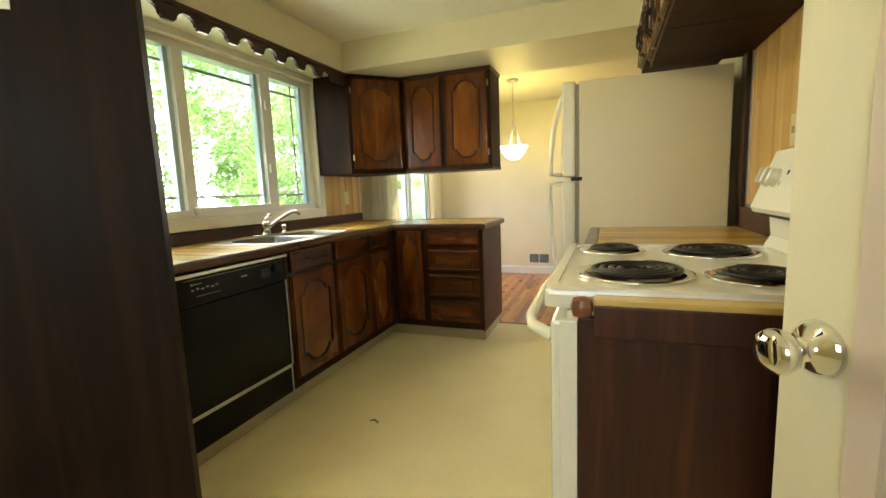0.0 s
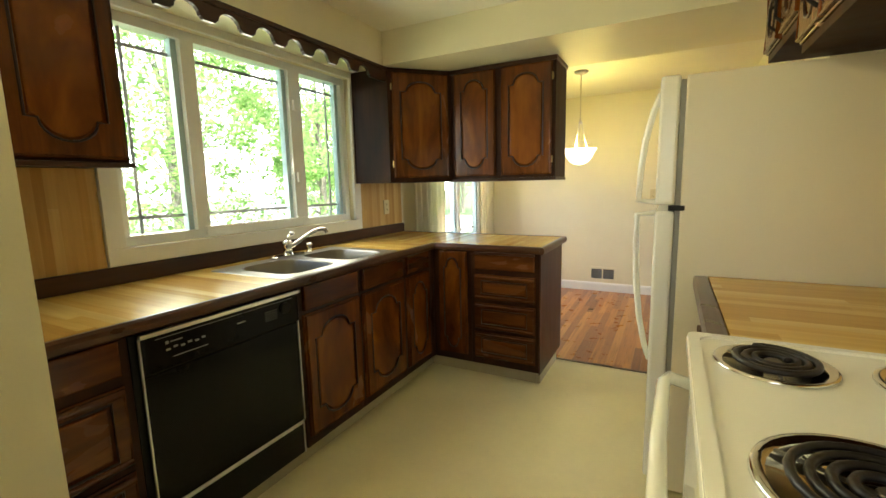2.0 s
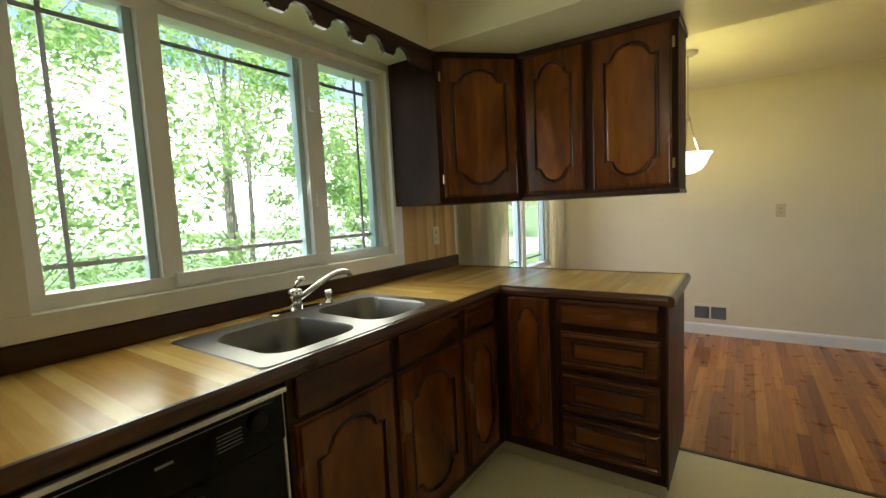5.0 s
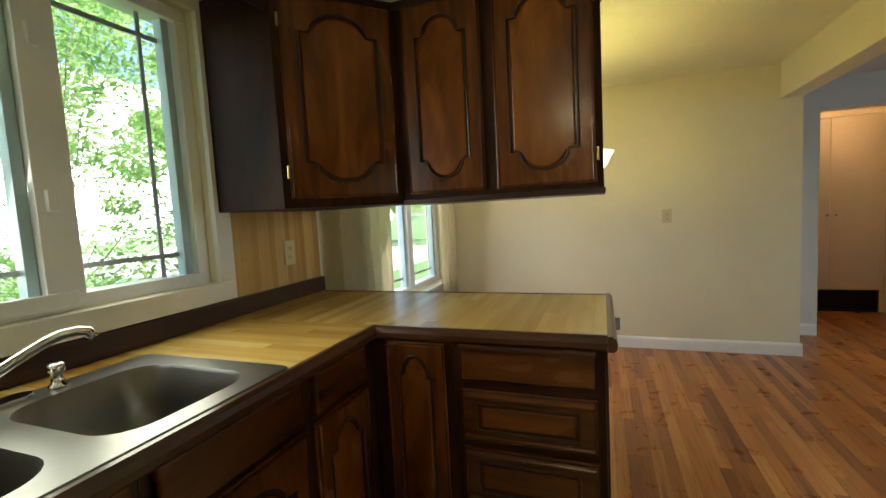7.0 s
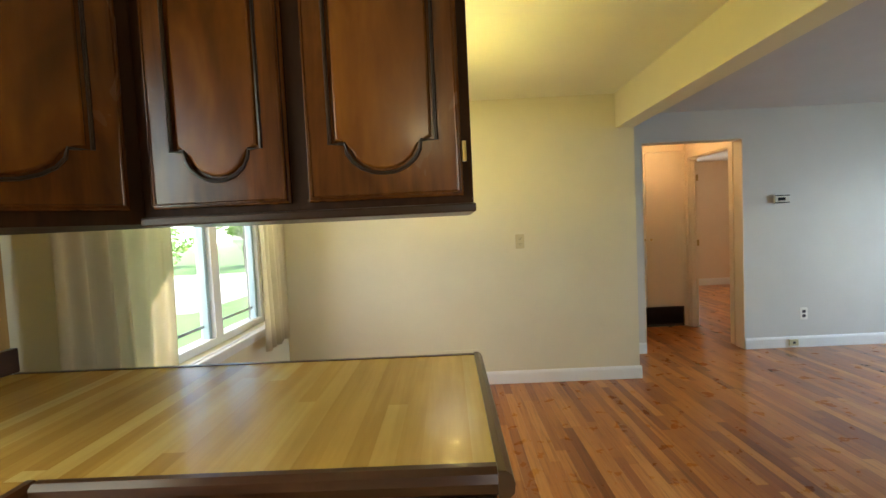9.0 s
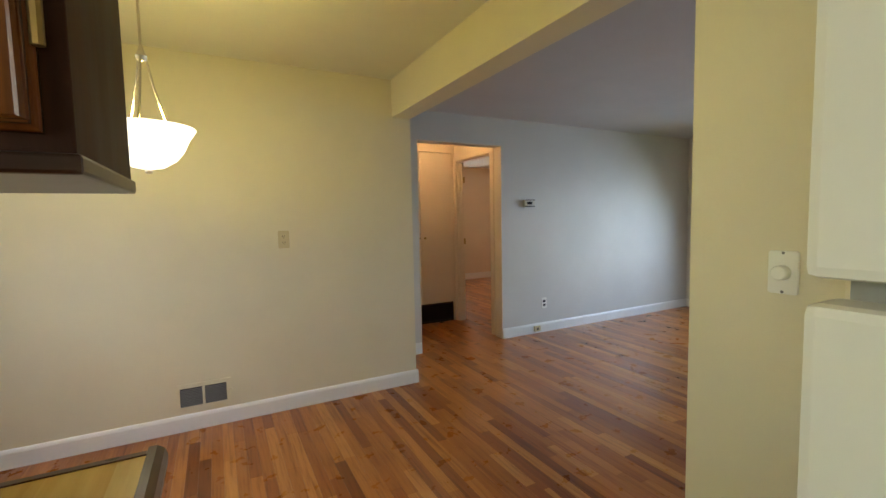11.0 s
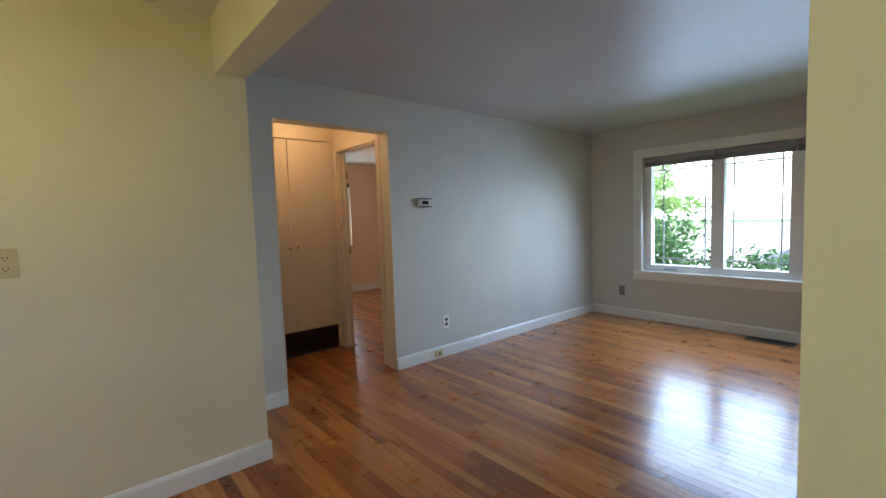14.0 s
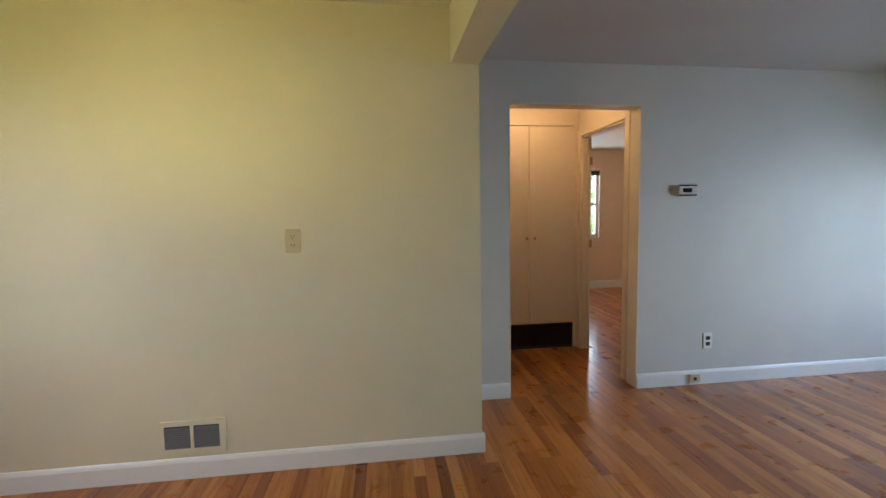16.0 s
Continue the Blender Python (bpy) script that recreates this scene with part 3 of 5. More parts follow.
for a, b in ((3.955, 4.69), (4.70, 5.34), (5.35, 6.075)):
    bl = thing("raised_blind", "grey slatted blind drawn up at the window head", "blind", (5.65, (a + b) / 2, 1.775), "blinds of the picture window")
    under(bl, part("headrail", boxes((5.632, 5.675, a, b, 1.815, 1.873), bev=0.004), SLATM, bl))
    for k in range(7):
        under(bl, part("slat", boxes((5.634, 5.673, a, b, 1.775 + k * 0.0055, 1.778 + k * 0.0055)), SLATM, bl))
frame_y("window_3_casing", 5.629, 3.93, 6.10, 0.57, 1.88, 0.095, 0.022, 1, TRIM, "wide white casing round the picture window")
struct(part("window_3_sill", boxes((5.60, 5.68, 3.88, 6.15, 0.555, 0.578), bev=0.005), TRIM), "white painted sill of the picture window", "sill")
# bedroom window, far off through two doorways
bw = struct(part("window_4", boxes((3.52, 4.32, 10.70, 10.76, 0.84, 0.90), (3.52, 4.32, 10.70, 10.76, 1.88, 1.94), (3.52, 3.57, 10.70, 10.76, 0.90, 1.88), (4.27, 4.32, 10.70, 10.76, 0.90, 1.88), (3.57, 4.27, 10.70, 10.76, 1.37, 1.41), bev=0.003), VINYLW), "white bedroom window with a dark shade at its head", "window")
p = part("pane", boxes((3.57, 4.27, 10.73, 10.736, 0.90, 1.88)), PANE, bw)
p.visible_shadow = False
struct(part("window_4_casing", boxes((3.45, 4.39, 10.66, 10.68, 1.94, 2.01), (3.45, 4.39, 10.66, 10.68, 0.77, 0.84), (3.45, 3.52, 10.66, 10.68, 0.84, 1.94), (4.32, 4.39, 10.66, 10.68, 0.84, 1.94), bev=0.003), PEACH), "painted casing round the bedroom window", "trim")
tagged(part("roller_shade", boxes((3.53, 4.31, 10.64, 10.70, 1.86, 1.93), bev=0.012), GRILLEM), "dark rolled shade at the bedroom window head", "blind")


# ---- cabinet work ----
def outline(w, h, s=0.068, side=0.72, n=10, top=True, bottom=True):
    """Half-Mediterranean panel outline, centred: straight sides, stepped shoulders, low arch at top and bottom."""
    a, b = w / 2, h / 2
    pts = []
    if top:
        pts += [(a, b - s)] + arc((0, b - s), (a * side, s), 0, 180, n) + [(-a, b - s)]
    else:
        pts += [(a, b), (-a, b)]
    if bottom:
        pts += [(-a, -b + s)] + arc((0, -b + s), (a * side, s), 180, 360, n) + [(a, -b + s)]
    else:
        pts += [(-a, -b), (a, -b)]
    return pts


def scaled(pts, d):
    xs, ys = max(p[0] for p in pts), max(p[1] for p in pts)
    return [(u * (xs - d) / xs, v * (ys - d) / ys) for u, v in pts]


def ring_prism(bm, outer, inner, place, w0, w1):
    """A frame with a shaped hole, from depth w0 to w1."""
    lo_o = [bm.verts.new(place(u, v, w1)) for u, v in outer]
    lo_i = [bm.verts.new(place(u, v, w1)) for u, v in inner]
    es = [bm.edges.new((lo_o[i], lo_o[(i + 1) % len(outer)])) for i in range(len(outer))]
    es += [bm.edges.new((lo_i[i], lo_i[(i + 1) % len(inner)])) for i in range(len(inner))]
    bmesh.ops.triangle_fill(bm, use_beauty=True, use_dissolve=False, edges=es)
    for loop in (outer, inner):
        vs = lo_o if loop is outer else lo_i
        back = [bm.verts.new(place(u, v, w0)) for u, v in loop]
        for i in range(len(loop)):
            j = (i + 1) % len(loop)
            bm.faces.new((vs[i], vs[j], back[j], back[i]))


def cab_front(parent, name, c, u, n, w, h, arched=True, margin=0.048, knob=False, t=0.02, hinges=0, flat=False):
    """A door or drawer front: frame with a shaped hole, recessed field, raised centre panel, bead round it.
    c: middle of its back face; u: the way along it; n: the way it faces."""
    c, u, n, up = Vector(c), Vector(u).normalized(), Vector(n).normalized(), Vector((0, 0, 1))

    def place(a, b, d):
        return c + u * a + up * b + n * d

    if flat:
        bm = bmesh.new()
        prism(bm, [(w / 2, h / 2), (-w / 2, h / 2), (-w / 2, -h / 2), (w / 2, -h / 2)], place, t, 0.006)
        return part(name, bm, FRONTW, parent, "plain drawer front with eased edges")
    rect = [(w / 2, h / 2), (-w / 2, h / 2), (-w / 2, -h / 2), (w / 2, -h / 2)]
    pw, ph = w - 2 * margin, h - 2 * margin * (1.0 if arched else 0.75)
    inner = outline(pw, ph) if arched else [(pw / 2, ph / 2), (-pw / 2, ph / 2), (-pw / 2, -ph / 2), (pw / 2, -ph / 2)]
    bm = bmesh.new()
    ring_prism(bm, rect, inner, place, 0.004, t)
    # bevelled outer lip
    out = [(w / 2 + 0.006, h / 2 + 0.006), (-w / 2 - 0.006, h / 2 + 0.006), (-w / 2 - 0.006, -h / 2 - 0.006), (w / 2 + 0.006, -h / 2 - 0.006)]
    prism(bm, out, place, t * 0.55, 0.004)
    lip = 0.0042
    tube(bm, [place(a, b, t - 0.0015) for a, b in [(w / 2 - lip, h / 2 - lip), (-w / 2 + lip, h / 2 - lip), (-w / 2 + lip, -h / 2 + lip), (w / 2 - lip, -h / 2 + lip)]], 0.0055, 8, closed=True)
    if not arched:
        for b in (h / 2 - 0.012, -h / 2 + 0.012):
            tube(bm, [place(-w / 2 + 0.004, b, t * 0.92), place(w / 2 - 0.004, b, t * 0.92)], 0.011, 10)
    door = part(name, bm, FRAMEW if arched else FRONTW, parent)
    b2 = bmesh.new()
    prism(b2, scaled(inner, 0.010), lambda a, b, d: place(a, b, d + t * 0.5), t * 0.42, 0.006)
    part("panel", b2, PANELW if arched else DRAWP, door, "amber-brown raised centre panel")
    b3 = bmesh.new()
    tube(b3, [place(a, b, t) for a, b in inner], 0.0045, 6, closed=True)
    part("moulding", b3, DARKW, door)
    for k in range(hinges):
        z = (-h / 2 + 0.09) if k == 0 else (h / 2 - 0.09)
        b4 = bmesh.new()
        p0 = place(w / 2 + 0.010, z, t * 0.8)
        tube(b4, [p0 - up * 0.022, p0 + up * 0.022], 0.0055, 8)
        part("hinge", b4, BRASS, door, "small aged brass hinge")
    return door


def cabinet(name, b, label, category, group, material=CARC, kick=None):
    """A carcass; b: x0, x1, y0, y1, z0, z1."""
    root = thing(name, label, category, ((b[0] + b[1]) / 2, (b[2] + b[3]) / 2, b[4] if kick is None else 0.0), group)
    inv = Matrix.Translation(-root.location)
    body = part("carcass", boxes(b, bev=0.002), material, root)
    body.matrix_parent_inverse = inv
    return root


FX = -0.885           # face of the base cabinets on the window side
CT = 0.91
G1, G2 = "base cabinets under the window", "wall cabinets round the kitchen"
E_X, W_N = Vector((0, 1, 0)), Vector((1, 0, 0))

# base run: drawer stack, dishwasher, three door units, corner unit, drawer stack on the peninsula
lu = cabinet("drawer_cabinet", (KW + 0.005, FX, 1.085, 1.405, 0.10, 0.872), "dark walnut-stained drawer cabinet beside the dishwasher", "cabinet", G1)
for z0, z1 in ((0.755, 0.865), (0.47, 0.715), (0.15, 0.435)):
    under(lu, cab_front(lu, "drawer", (FX, 1.24, (z0 + z1) / 2), E_X, W_N, 0.27, z1 - z0, arched=False, margin=0.04, flat=z1 > 0.8))
for y0, y1 in ((2.085, 2.505), (2.505, 2.93), (2.93, 3.30)):
    cw = cabinet("base_cabinet", (KW + 0.005, FX, y0 + 0.001, y1 - 0.001, 0.10, 0.872 if y0 > 2.9 else 0.72), "dark walnut-stained base cabinet with a drawer over a shaped door", "cabinet", G1)
    if y0 < 2.9:
        f = part("face_frame", boxes((FX - 0.02, FX - 0.0005, y0 + 0.001, y1 - 0.001, 0.721, 0.872)), DARKW, cw)
        under(cw, f)
    d0, d1 = (y0 + 0.022, y1 - 0.022) if y0 < 2.9 else (y0 + 0.035, y1 - 0.075)
    under(cw, cab_front(cw, "door", (FX, (d0 + d1) / 2, 0.443), E_X, W_N, d1 - d0, 0.575, margin=0.05 if y0 < 2.9 else 0.045))
    under(cw, cab_front(cw, "drawer", (FX, (d0 + d1) / 2, 0.812), E_X, W_N, d1 - d0, 0.115, flat=True))
PY = 3.318
pc = cabinet("corner_cabinet", (FX + 0.001, -0.598, PY, 3.88, 0.10, 0.872), "dark walnut-stained corner cabinet with an arched door", "cabinet", G1)
under(pc, part("corner_filler", boxes((FX - 0.03, FX + 0.004, 3.3005, 3.3175, 0.10, 0.872)), DARKW, pc))
under(pc, cab_front(pc, "door", (-0.732, PY, 0.505), (1, 0, 0), (0, -1, 0), 0.20, 0.70, margin=0.038))
pd = cabinet("drawer_cabinet", (-0.597, -0.14, PY, 3.88, 0.10, 0.872), "dark walnut-stained four-drawer cabinet at the end of the peninsula", "cabinet", G1)
for z0, z1 in ((0.752, 0.862), (0.555, 0.712), (0.352, 0.52), (0.155, 0.322)):
    under(pd, cab_front(pd, "drawer", (-0.367, PY, (z0 + z1) / 2), (1, 0, 0), (0, -1, 0), 0.40, z1 - z0, arched=False, margin=0.046, flat=z1 > 0.8))
under(pd, part("finger_pull", boxes((-0.57, -0.165, PY - 0.034, PY - 0.016, 0.852, 0.868), bev=0.004), DARKH, pd, "dark lipped finger pull"))
under(pd, part("end_panel", boxes((-0.14, -0.132, PY - 0.002, 3.885, 0.09, 0.872), bev=0.002), VENEER, pd, "reddish walnut veneer end panel"))
under(pd, part("back_panel", boxes((-1.52, -0.14, 3.881, 3.89, 0.09, 0.872)), VENEER, pd))
for b in ((FX - 0.080, FX - 0.060, 1.085, 3.40, 0.0, 0.098), (FX - 0.059, -0.172, 3.385, 3.405, 0.0, 0.098), (-0.170, -0.150, 3.385, 3.84, 0.0, 0.098)):
    struct(part("kick_board", boxes(b, bev=0.002), KICK), "beige vinyl toe kick under the base cabinets", "trim")

# worktops
def slab_with_hole():
    """The run under the window with the cut-out for the sink."""
    bm = bmesh.new()
    ring_prism(bm, [(FX, 3.318), (KW + 0.002, 3.318), (KW + 0.002, 1.08), (FX, 1.08)], [(-0.902, 2.90), (-1.40, 2.90), (-1.40, 2.04), (-0.902, 2.04)], lambda a, b, d: Vector((a, b, d)), 0.874, CT)
    return bm


ctop = thing("worktop", "yellow butcher-block laminate worktop with a dark brown wooden edge", "worktop", (-1.2, 2.4, 0.872))
under(ctop, part("laminate", slab_with_hole(), BUTX, ctop, "yellow strip laminate"))
bm = bmesh.new()
prism(bm, [(KW + 0.002, 3.318), (FX, 3.318), (-0.132, 3.318), (-0.132, 3.90), (KW + 0.002, 3.90)], lambda u, v, w: Vector((u, v, 0.874 + w)), 0.0362)
under(ctop, part("laminate", bm, BUTY, ctop, "yellow strip laminate"))
bm = bmesh.new()


def nosing(bm, a, b, n):
    """A rounded timber nosing from a to b, standing out towards n."""
    a, b, n = Vector((*a, 0)), Vector((*b, 0)), Vector((*n, 0))
    prof = [(0, 0.868), (0.016, 0.868), (0.024, 0.876), (0.026, 0.892), (0.022, 0.905), (0.012, 0.9125), (0, 0.9125)]
    r0 = [bm.verts.new(a + n * u + Vector((0, 0, v))) for u, v in prof]
    r1 = [bm.verts.new(b + n * u + Vector((0, 0, v))) for u, v in prof]
    for i in range(len(prof)):
        j = (i + 1) % len(prof)
        bm.faces.new((r0[i], r0[j], r1[j], r1[i]))
    bm.faces.new(r0[::-1])
    bm.faces.new(r1)


for a, b, n in (((FX + 0.0005, 1.08), (FX + 0.0005, 3.3175), (1, 0)), ((FX + 0.02, 3.3175), (-0.132, 3.3175), (0, -1)), ((-0.1315, 3.292), (-0.1315, 3.925), (1, 0)), ((KW + 0.03, 3.9005), (-0.132, 3.9005), (0, 1))):
    bm = bmesh.new()
    nosing(bm, a, b, n)
    under(ctop, part("edge", bm, EDGEW, ctop, "dark brown rounded wooden edge"))
under(ctop, part("backsplash", boxes((KW + 0.002, KW + 0.026, 1.08, 3.925, CT + 0.001, 0.985), bev=0.004), DARKH, ctop, "dark wooden upstand along the wall"))

# yellow panelling on the two walls
for a, b in ((1.078, 1.665), (3.353, 3.92)):
    struct(part("wall_panelling_west", boxes((KW, KW + 0.006, a, b, 0.93, 2.05)), PANELLING), "yellow wood-grain laminate wall panelling", "wall panelling")
struct(part("wall_panelling_east", boxes((KE - 0.006, KE, 0.9, 2.52, 0.9, 1.80)), PANELLING), "yellow wood-grain laminate wall panelling behind the stove", "wall panelling")
struct(part("panelling_trim", boxes((KE - 0.012, KE - 0.0005, 2.50, 2.515, 1.05, 1.69), (KE - 0.012, KE - 0.0005, 1.88, 2.515, 1.035, 1.05)), ALU), "thin grey metal edging of the panelling", "trim")
struct(part("panelling_post", boxes((KE - 0.03, KE - 0.001, 2.515, 2.595, 0.95, 1.69), bev=0.003), DARKW), "dark wooden post beside the fridge", "trim")

# wall cabinets
wl = cabinet("wall_cabinet", (KW + 0.008, -1.20, 1.08, 1.637, 1.395, 2.099), "dark walnut-stained wall cabinet beside the window", "cabinet", G2)
under(wl, cab_front(wl, "door", (-1.20, 1.462, 1.745), E_X, W_N, 0.318, 0.655, margin=0.048))
under(wl, cab_front(wl, "door", (-1.20, 1.185, 1.745), E_X, W_N, 0.19, 0.655, margin=0.042))
under(wl, part("bottom_rail", boxes((-1.215, -1.172, 1.08, 1.642, 1.384, 1.402), bev=0.004), DARKH, wl))

UB, UT = 1.325, 2.099
uc = thing("corner_wall_cabinet", "dark walnut-stained corner wall cabinet with a slanting amber door", "cabinet", (-1.25, 3.6, UB), G2)
pts = [(KW + 0.008, 3.30), (-1.20, 3.30), (-0.88, 3.63), (-0.88, 3.93), (KW + 0.008, 3.93)]
bm = bmesh.new()
prism(bm, pts, lambda u, v, w: Vector((u, v, UB + w)), UT - UB)
under(uc, part("carcass", bm, CARC, uc))
du = Vector((0.32, 0.33, 0)).normalized()
dn = Vector((0.33, -0.32, 0)).normalized()
under(uc, cab_front(uc, "door", Vector((-1.04, 3.465, 1.712)) + dn * 0.0005, -du, dn, 0.395, 0.70, margin=0.052, hinges=2))
uw = cabinet("wall_cabinet", (-0.879, -0.13, 3.63, 3.93, UB, UT), "dark walnut-stained two-door cabinet hung over the peninsula", "cabinet", G2)
under(uw, cab_front(uw, "door", (-0.695, 3.63, 1.712), (1, 0, 0), (0, -1, 0), 0.30, 0.70, margin=0.05))
under(uw, cab_front(uw, "door", (-0.325, 3.63, 1.712), (1, 0, 0), (0, -1, 0), 0.335, 0.70, margin=0.05, hinges=2))
under(uw, part("bottom_rail", boxes((-0.885, -0.125, 3.622, 3.935, UB - 0.006, UB + 0.014), bev=0.004), DARKH, uw))
under(uw, part("cornice", boxes((-0.885, -0.122, 3.618, 3.935, 2.070, 2.0985), bev=0.005), DARKH, uw))

# scalloped valance over the window
bm = bmesh.new()
vy0, vy1, vz1, vz0 = 1.640, 3.298, 2.0985, 2.015
pts = [(vy1, vz1), (vy0, vz1), (vy0, vz0)]
yc = 1.73
while yc + 0.064 < vy1:
    pts += [(max(vy0, yc - 0.122), vz0 - 0.012), (yc - 0.068, vz0 - 0.012), (yc - 0.061, vz0)] + arc((yc, vz0), (0.054, 0.044), 180, 0, 8) + [(yc + 0.061, vz0), (yc + 0.066, vz0 - 0.010)]
    yc += 0.19
pts += [(vy1, vz0 - 0.012)]
prism(bm, pts, lambda u, v, w: Vector((-1.205 - 0.02 + w, u, v)), 0.02)
val = thing("window_valance", "dark walnut valance with a scalloped lower edge over the window", "valance", (-1.215, 2.47, 2.0))
under(val, part("scalloped_board", bm, DARKH, val))
under(val, part("top_moulding", boxes((-1.204, -1.192, vy0, vy1, 2.074, 2.0985), bev=0.005), DARKH, val, "narrow rounded moulding along the top"))

# upper cabinets over stove and fridge
for y0, y1, zb in ((0.95, 1.50, 1.69), (1.50, 2.05, 1.69), (2.05, 2.60, 1.69), (2.60, 3.21, 1.80)):
    ur = cabinet("wall_cabinet", (0.905, KE - 0.008, y0 + 0.001, y1 - 0.001, zb, 2.099), "dark walnut-stained wall cabinet over the fridge" if zb > 1.7 else "dark walnut-stained wall cabinet over the range", "cabinet", G2)
    for a in (y0 + 0.1475, y1 - 0.1475):
        d = under(ur, cab_front(ur, "door", (0.905, a, (zb + 2.099) / 2), E_X, -W_N, 0.25, 2.03 - zb, margin=0.04))
        b4 = bmesh.new()
        s = 1 if a < (y0 + y1) / 2 else -1
        tube(b4, [(0.886, a + s * 0.10, zb + 0.07), (0.864, a + s * 0.10, zb + 0.09), (0.864, a + s * 0.10, zb + 0.15), (0.886, a + s * 0.10, zb + 0.17)], 0.006, 8)
        part("handle", b4, BLACKM, d, "black wrought pull").matrix_parent_inverse = Matrix.Identity(4)

# ---- kitchen things ----
# dishwasher
dw = thing("dishwasher", "black built-in dishwasher with thin silver trim", "dishwasher", (-1.15, 1.75, 0.0))
DX = -0.872
under(dw, part("tub", boxes((KW + 0.01, DX - 0.022, 1.412, 2.078, 0.10, 0.868)), BLACKM, dw))
under(dw, part("door", boxes((DX - 0.02, DX, 1.432, 2.060, 0.262, 0.720), bev=0.004), BLACK, dw, "black gloss door panel"))
under(dw, part("kick_panel", boxes((DX - 0.02, DX - 0.004, 1.436, 2.056, 0.105, 0.245), bev=0.003), BLACK, dw))
ctl = under(dw, part("control_panel", boxes((DX - 0.018, DX + 0.014, 1.432, 2.060, 0.726, 0.850), bev=0.008), BLACK, dw, "black control panel with pale print"))
under(dw, part("grip_bar", boxes((DX + 0.004, DX + 0.022, 1.425, 2.068, 0.850, 0.864), bev=0.004), ALU, dw, "brushed silver bar along the top"))
for b in ((DX - 0.004, DX + 0.004, 1.426, 1.432, 0.262, 0.85), (DX - 0.004, DX + 0.004, 2.060, 2.066, 0.262, 0.85), (DX - 0.004, DX + 0.003, 1.432, 2.060, 0.255, 0.262), (DX - 0.006, DX - 0.001, 1.430, 1.436, 0.105, 0.248), (DX - 0.006, DX - 0.001, 2.056, 2.062, 0.105, 0.248), (DX - 0.006, DX - 0.001, 1.436, 2.056, 0.245, 0.249)):
    under(dw, part("trim", boxes(b), ALU, dw, "thin silver edge trim"))
bm = bmesh.new()
box(bm, DX + 0.0135, DX + 0.0146, 1.47, 2.03, 0.836, 0.838)
for i in range(6):
    box(bm, DX + 0.0135, DX + 0.0146, 1.50 + i * 0.024, 1.514 + i * 0.024, 0.790 + 0.004 * (i % 2), 0.797 + 0.004 * (i % 2))
box(bm, DX + 0.0135, DX + 0.0146, 1.52, 1.64, 0.764, 0.767)
box(bm, DX + 0.0135, DX + 0.0146, 1.50, 1.51, 0.812, 0.822)
box(bm, DX + 0.0135, DX + 0.0146, 1.515, 1.555, 0.815, 0.819)
box(bm, DX + 0.0135, DX + 0.0146, 1.76, 1.795, 0.800, 0.806)
for i in range(5):
    box(bm, DX + 0.0135, DX + 0.0146, 1.885, 1.945, 0.772 + i * 0.009, 0.774 + i * 0.009)
under(dw, part("print", bm, GREYP, dw, "small unreadable grey print"))
bm = bmesh.new()
lathe(bm, [(0.0, 0.0), (0.024, 0.0), (0.022, 0.012), (0.0, 0.014)], pose(DX + 0.013, 1.985, 0.805, 0, 90, 0), 20)
under(dw, part("dial", bm, BLACKM, dw, "round black timer dial"))

# sink with two bowls, tap and side spray
sink = thing("double_sink", "brushed steel double-bowl sink let into the worktop", "sink", (-1.15, 2.47, CT))


def rounded(x0, x1, y0, y1, r, n=5):
    return arc((x1 - r, y1 - r), (r, r), 0, 90, n) + arc((x0 + r, y1 - r), (r, r), 90, 180, n) + arc((x0 + r, y0 + r), (r, r), 180, 270, n) + arc((x1 - r, y0 + r), (r, r), 270, 360, n)


BOWLS = [(-1.325, -0.945, 2.105, 2.445), (-1.325, -0.945, 2.515, 2.845)]
bm = bmesh.new()
rim = rounded(-1.412, -0.892, 2.035, 2.905, 0.03)
for zz in (CT + 0.004,):
    o = [bm.verts.new((x, y, zz)) for x, y in rim]
    es = [bm.edges.new((o[i], o[(i + 1) % len(o)])) for i in range(len(o))]
    o2 = [bm.verts.new((x * 1.0 + (0.004 if x > -1.15 else -0.004), y + (0.004 if y > 2.47 else -0.004), CT + 0.0005)) for x, y in rim]
    for i in range(len(o)):
        bm.faces.new((o[i], o[(i + 1) % len(o)], o2[(i + 1) % len(o)], o2[i]))
    for x0, x1, y0, y1 in BOWLS:
        lp = rounded(x0, x1, y0, y1, 0.085, 6)
        v = [bm.verts.new((x, y, zz)) for x, y in lp]
        es += [bm.edges.new((v[i], v[(i + 1) % len(v)])) for i in range(len(v))]
    bmesh.ops.triangle_fill(bm, use_beauty=True, use_dissolve=False, edges=es)
under(sink, part("rim", bm, STEEL, sink))
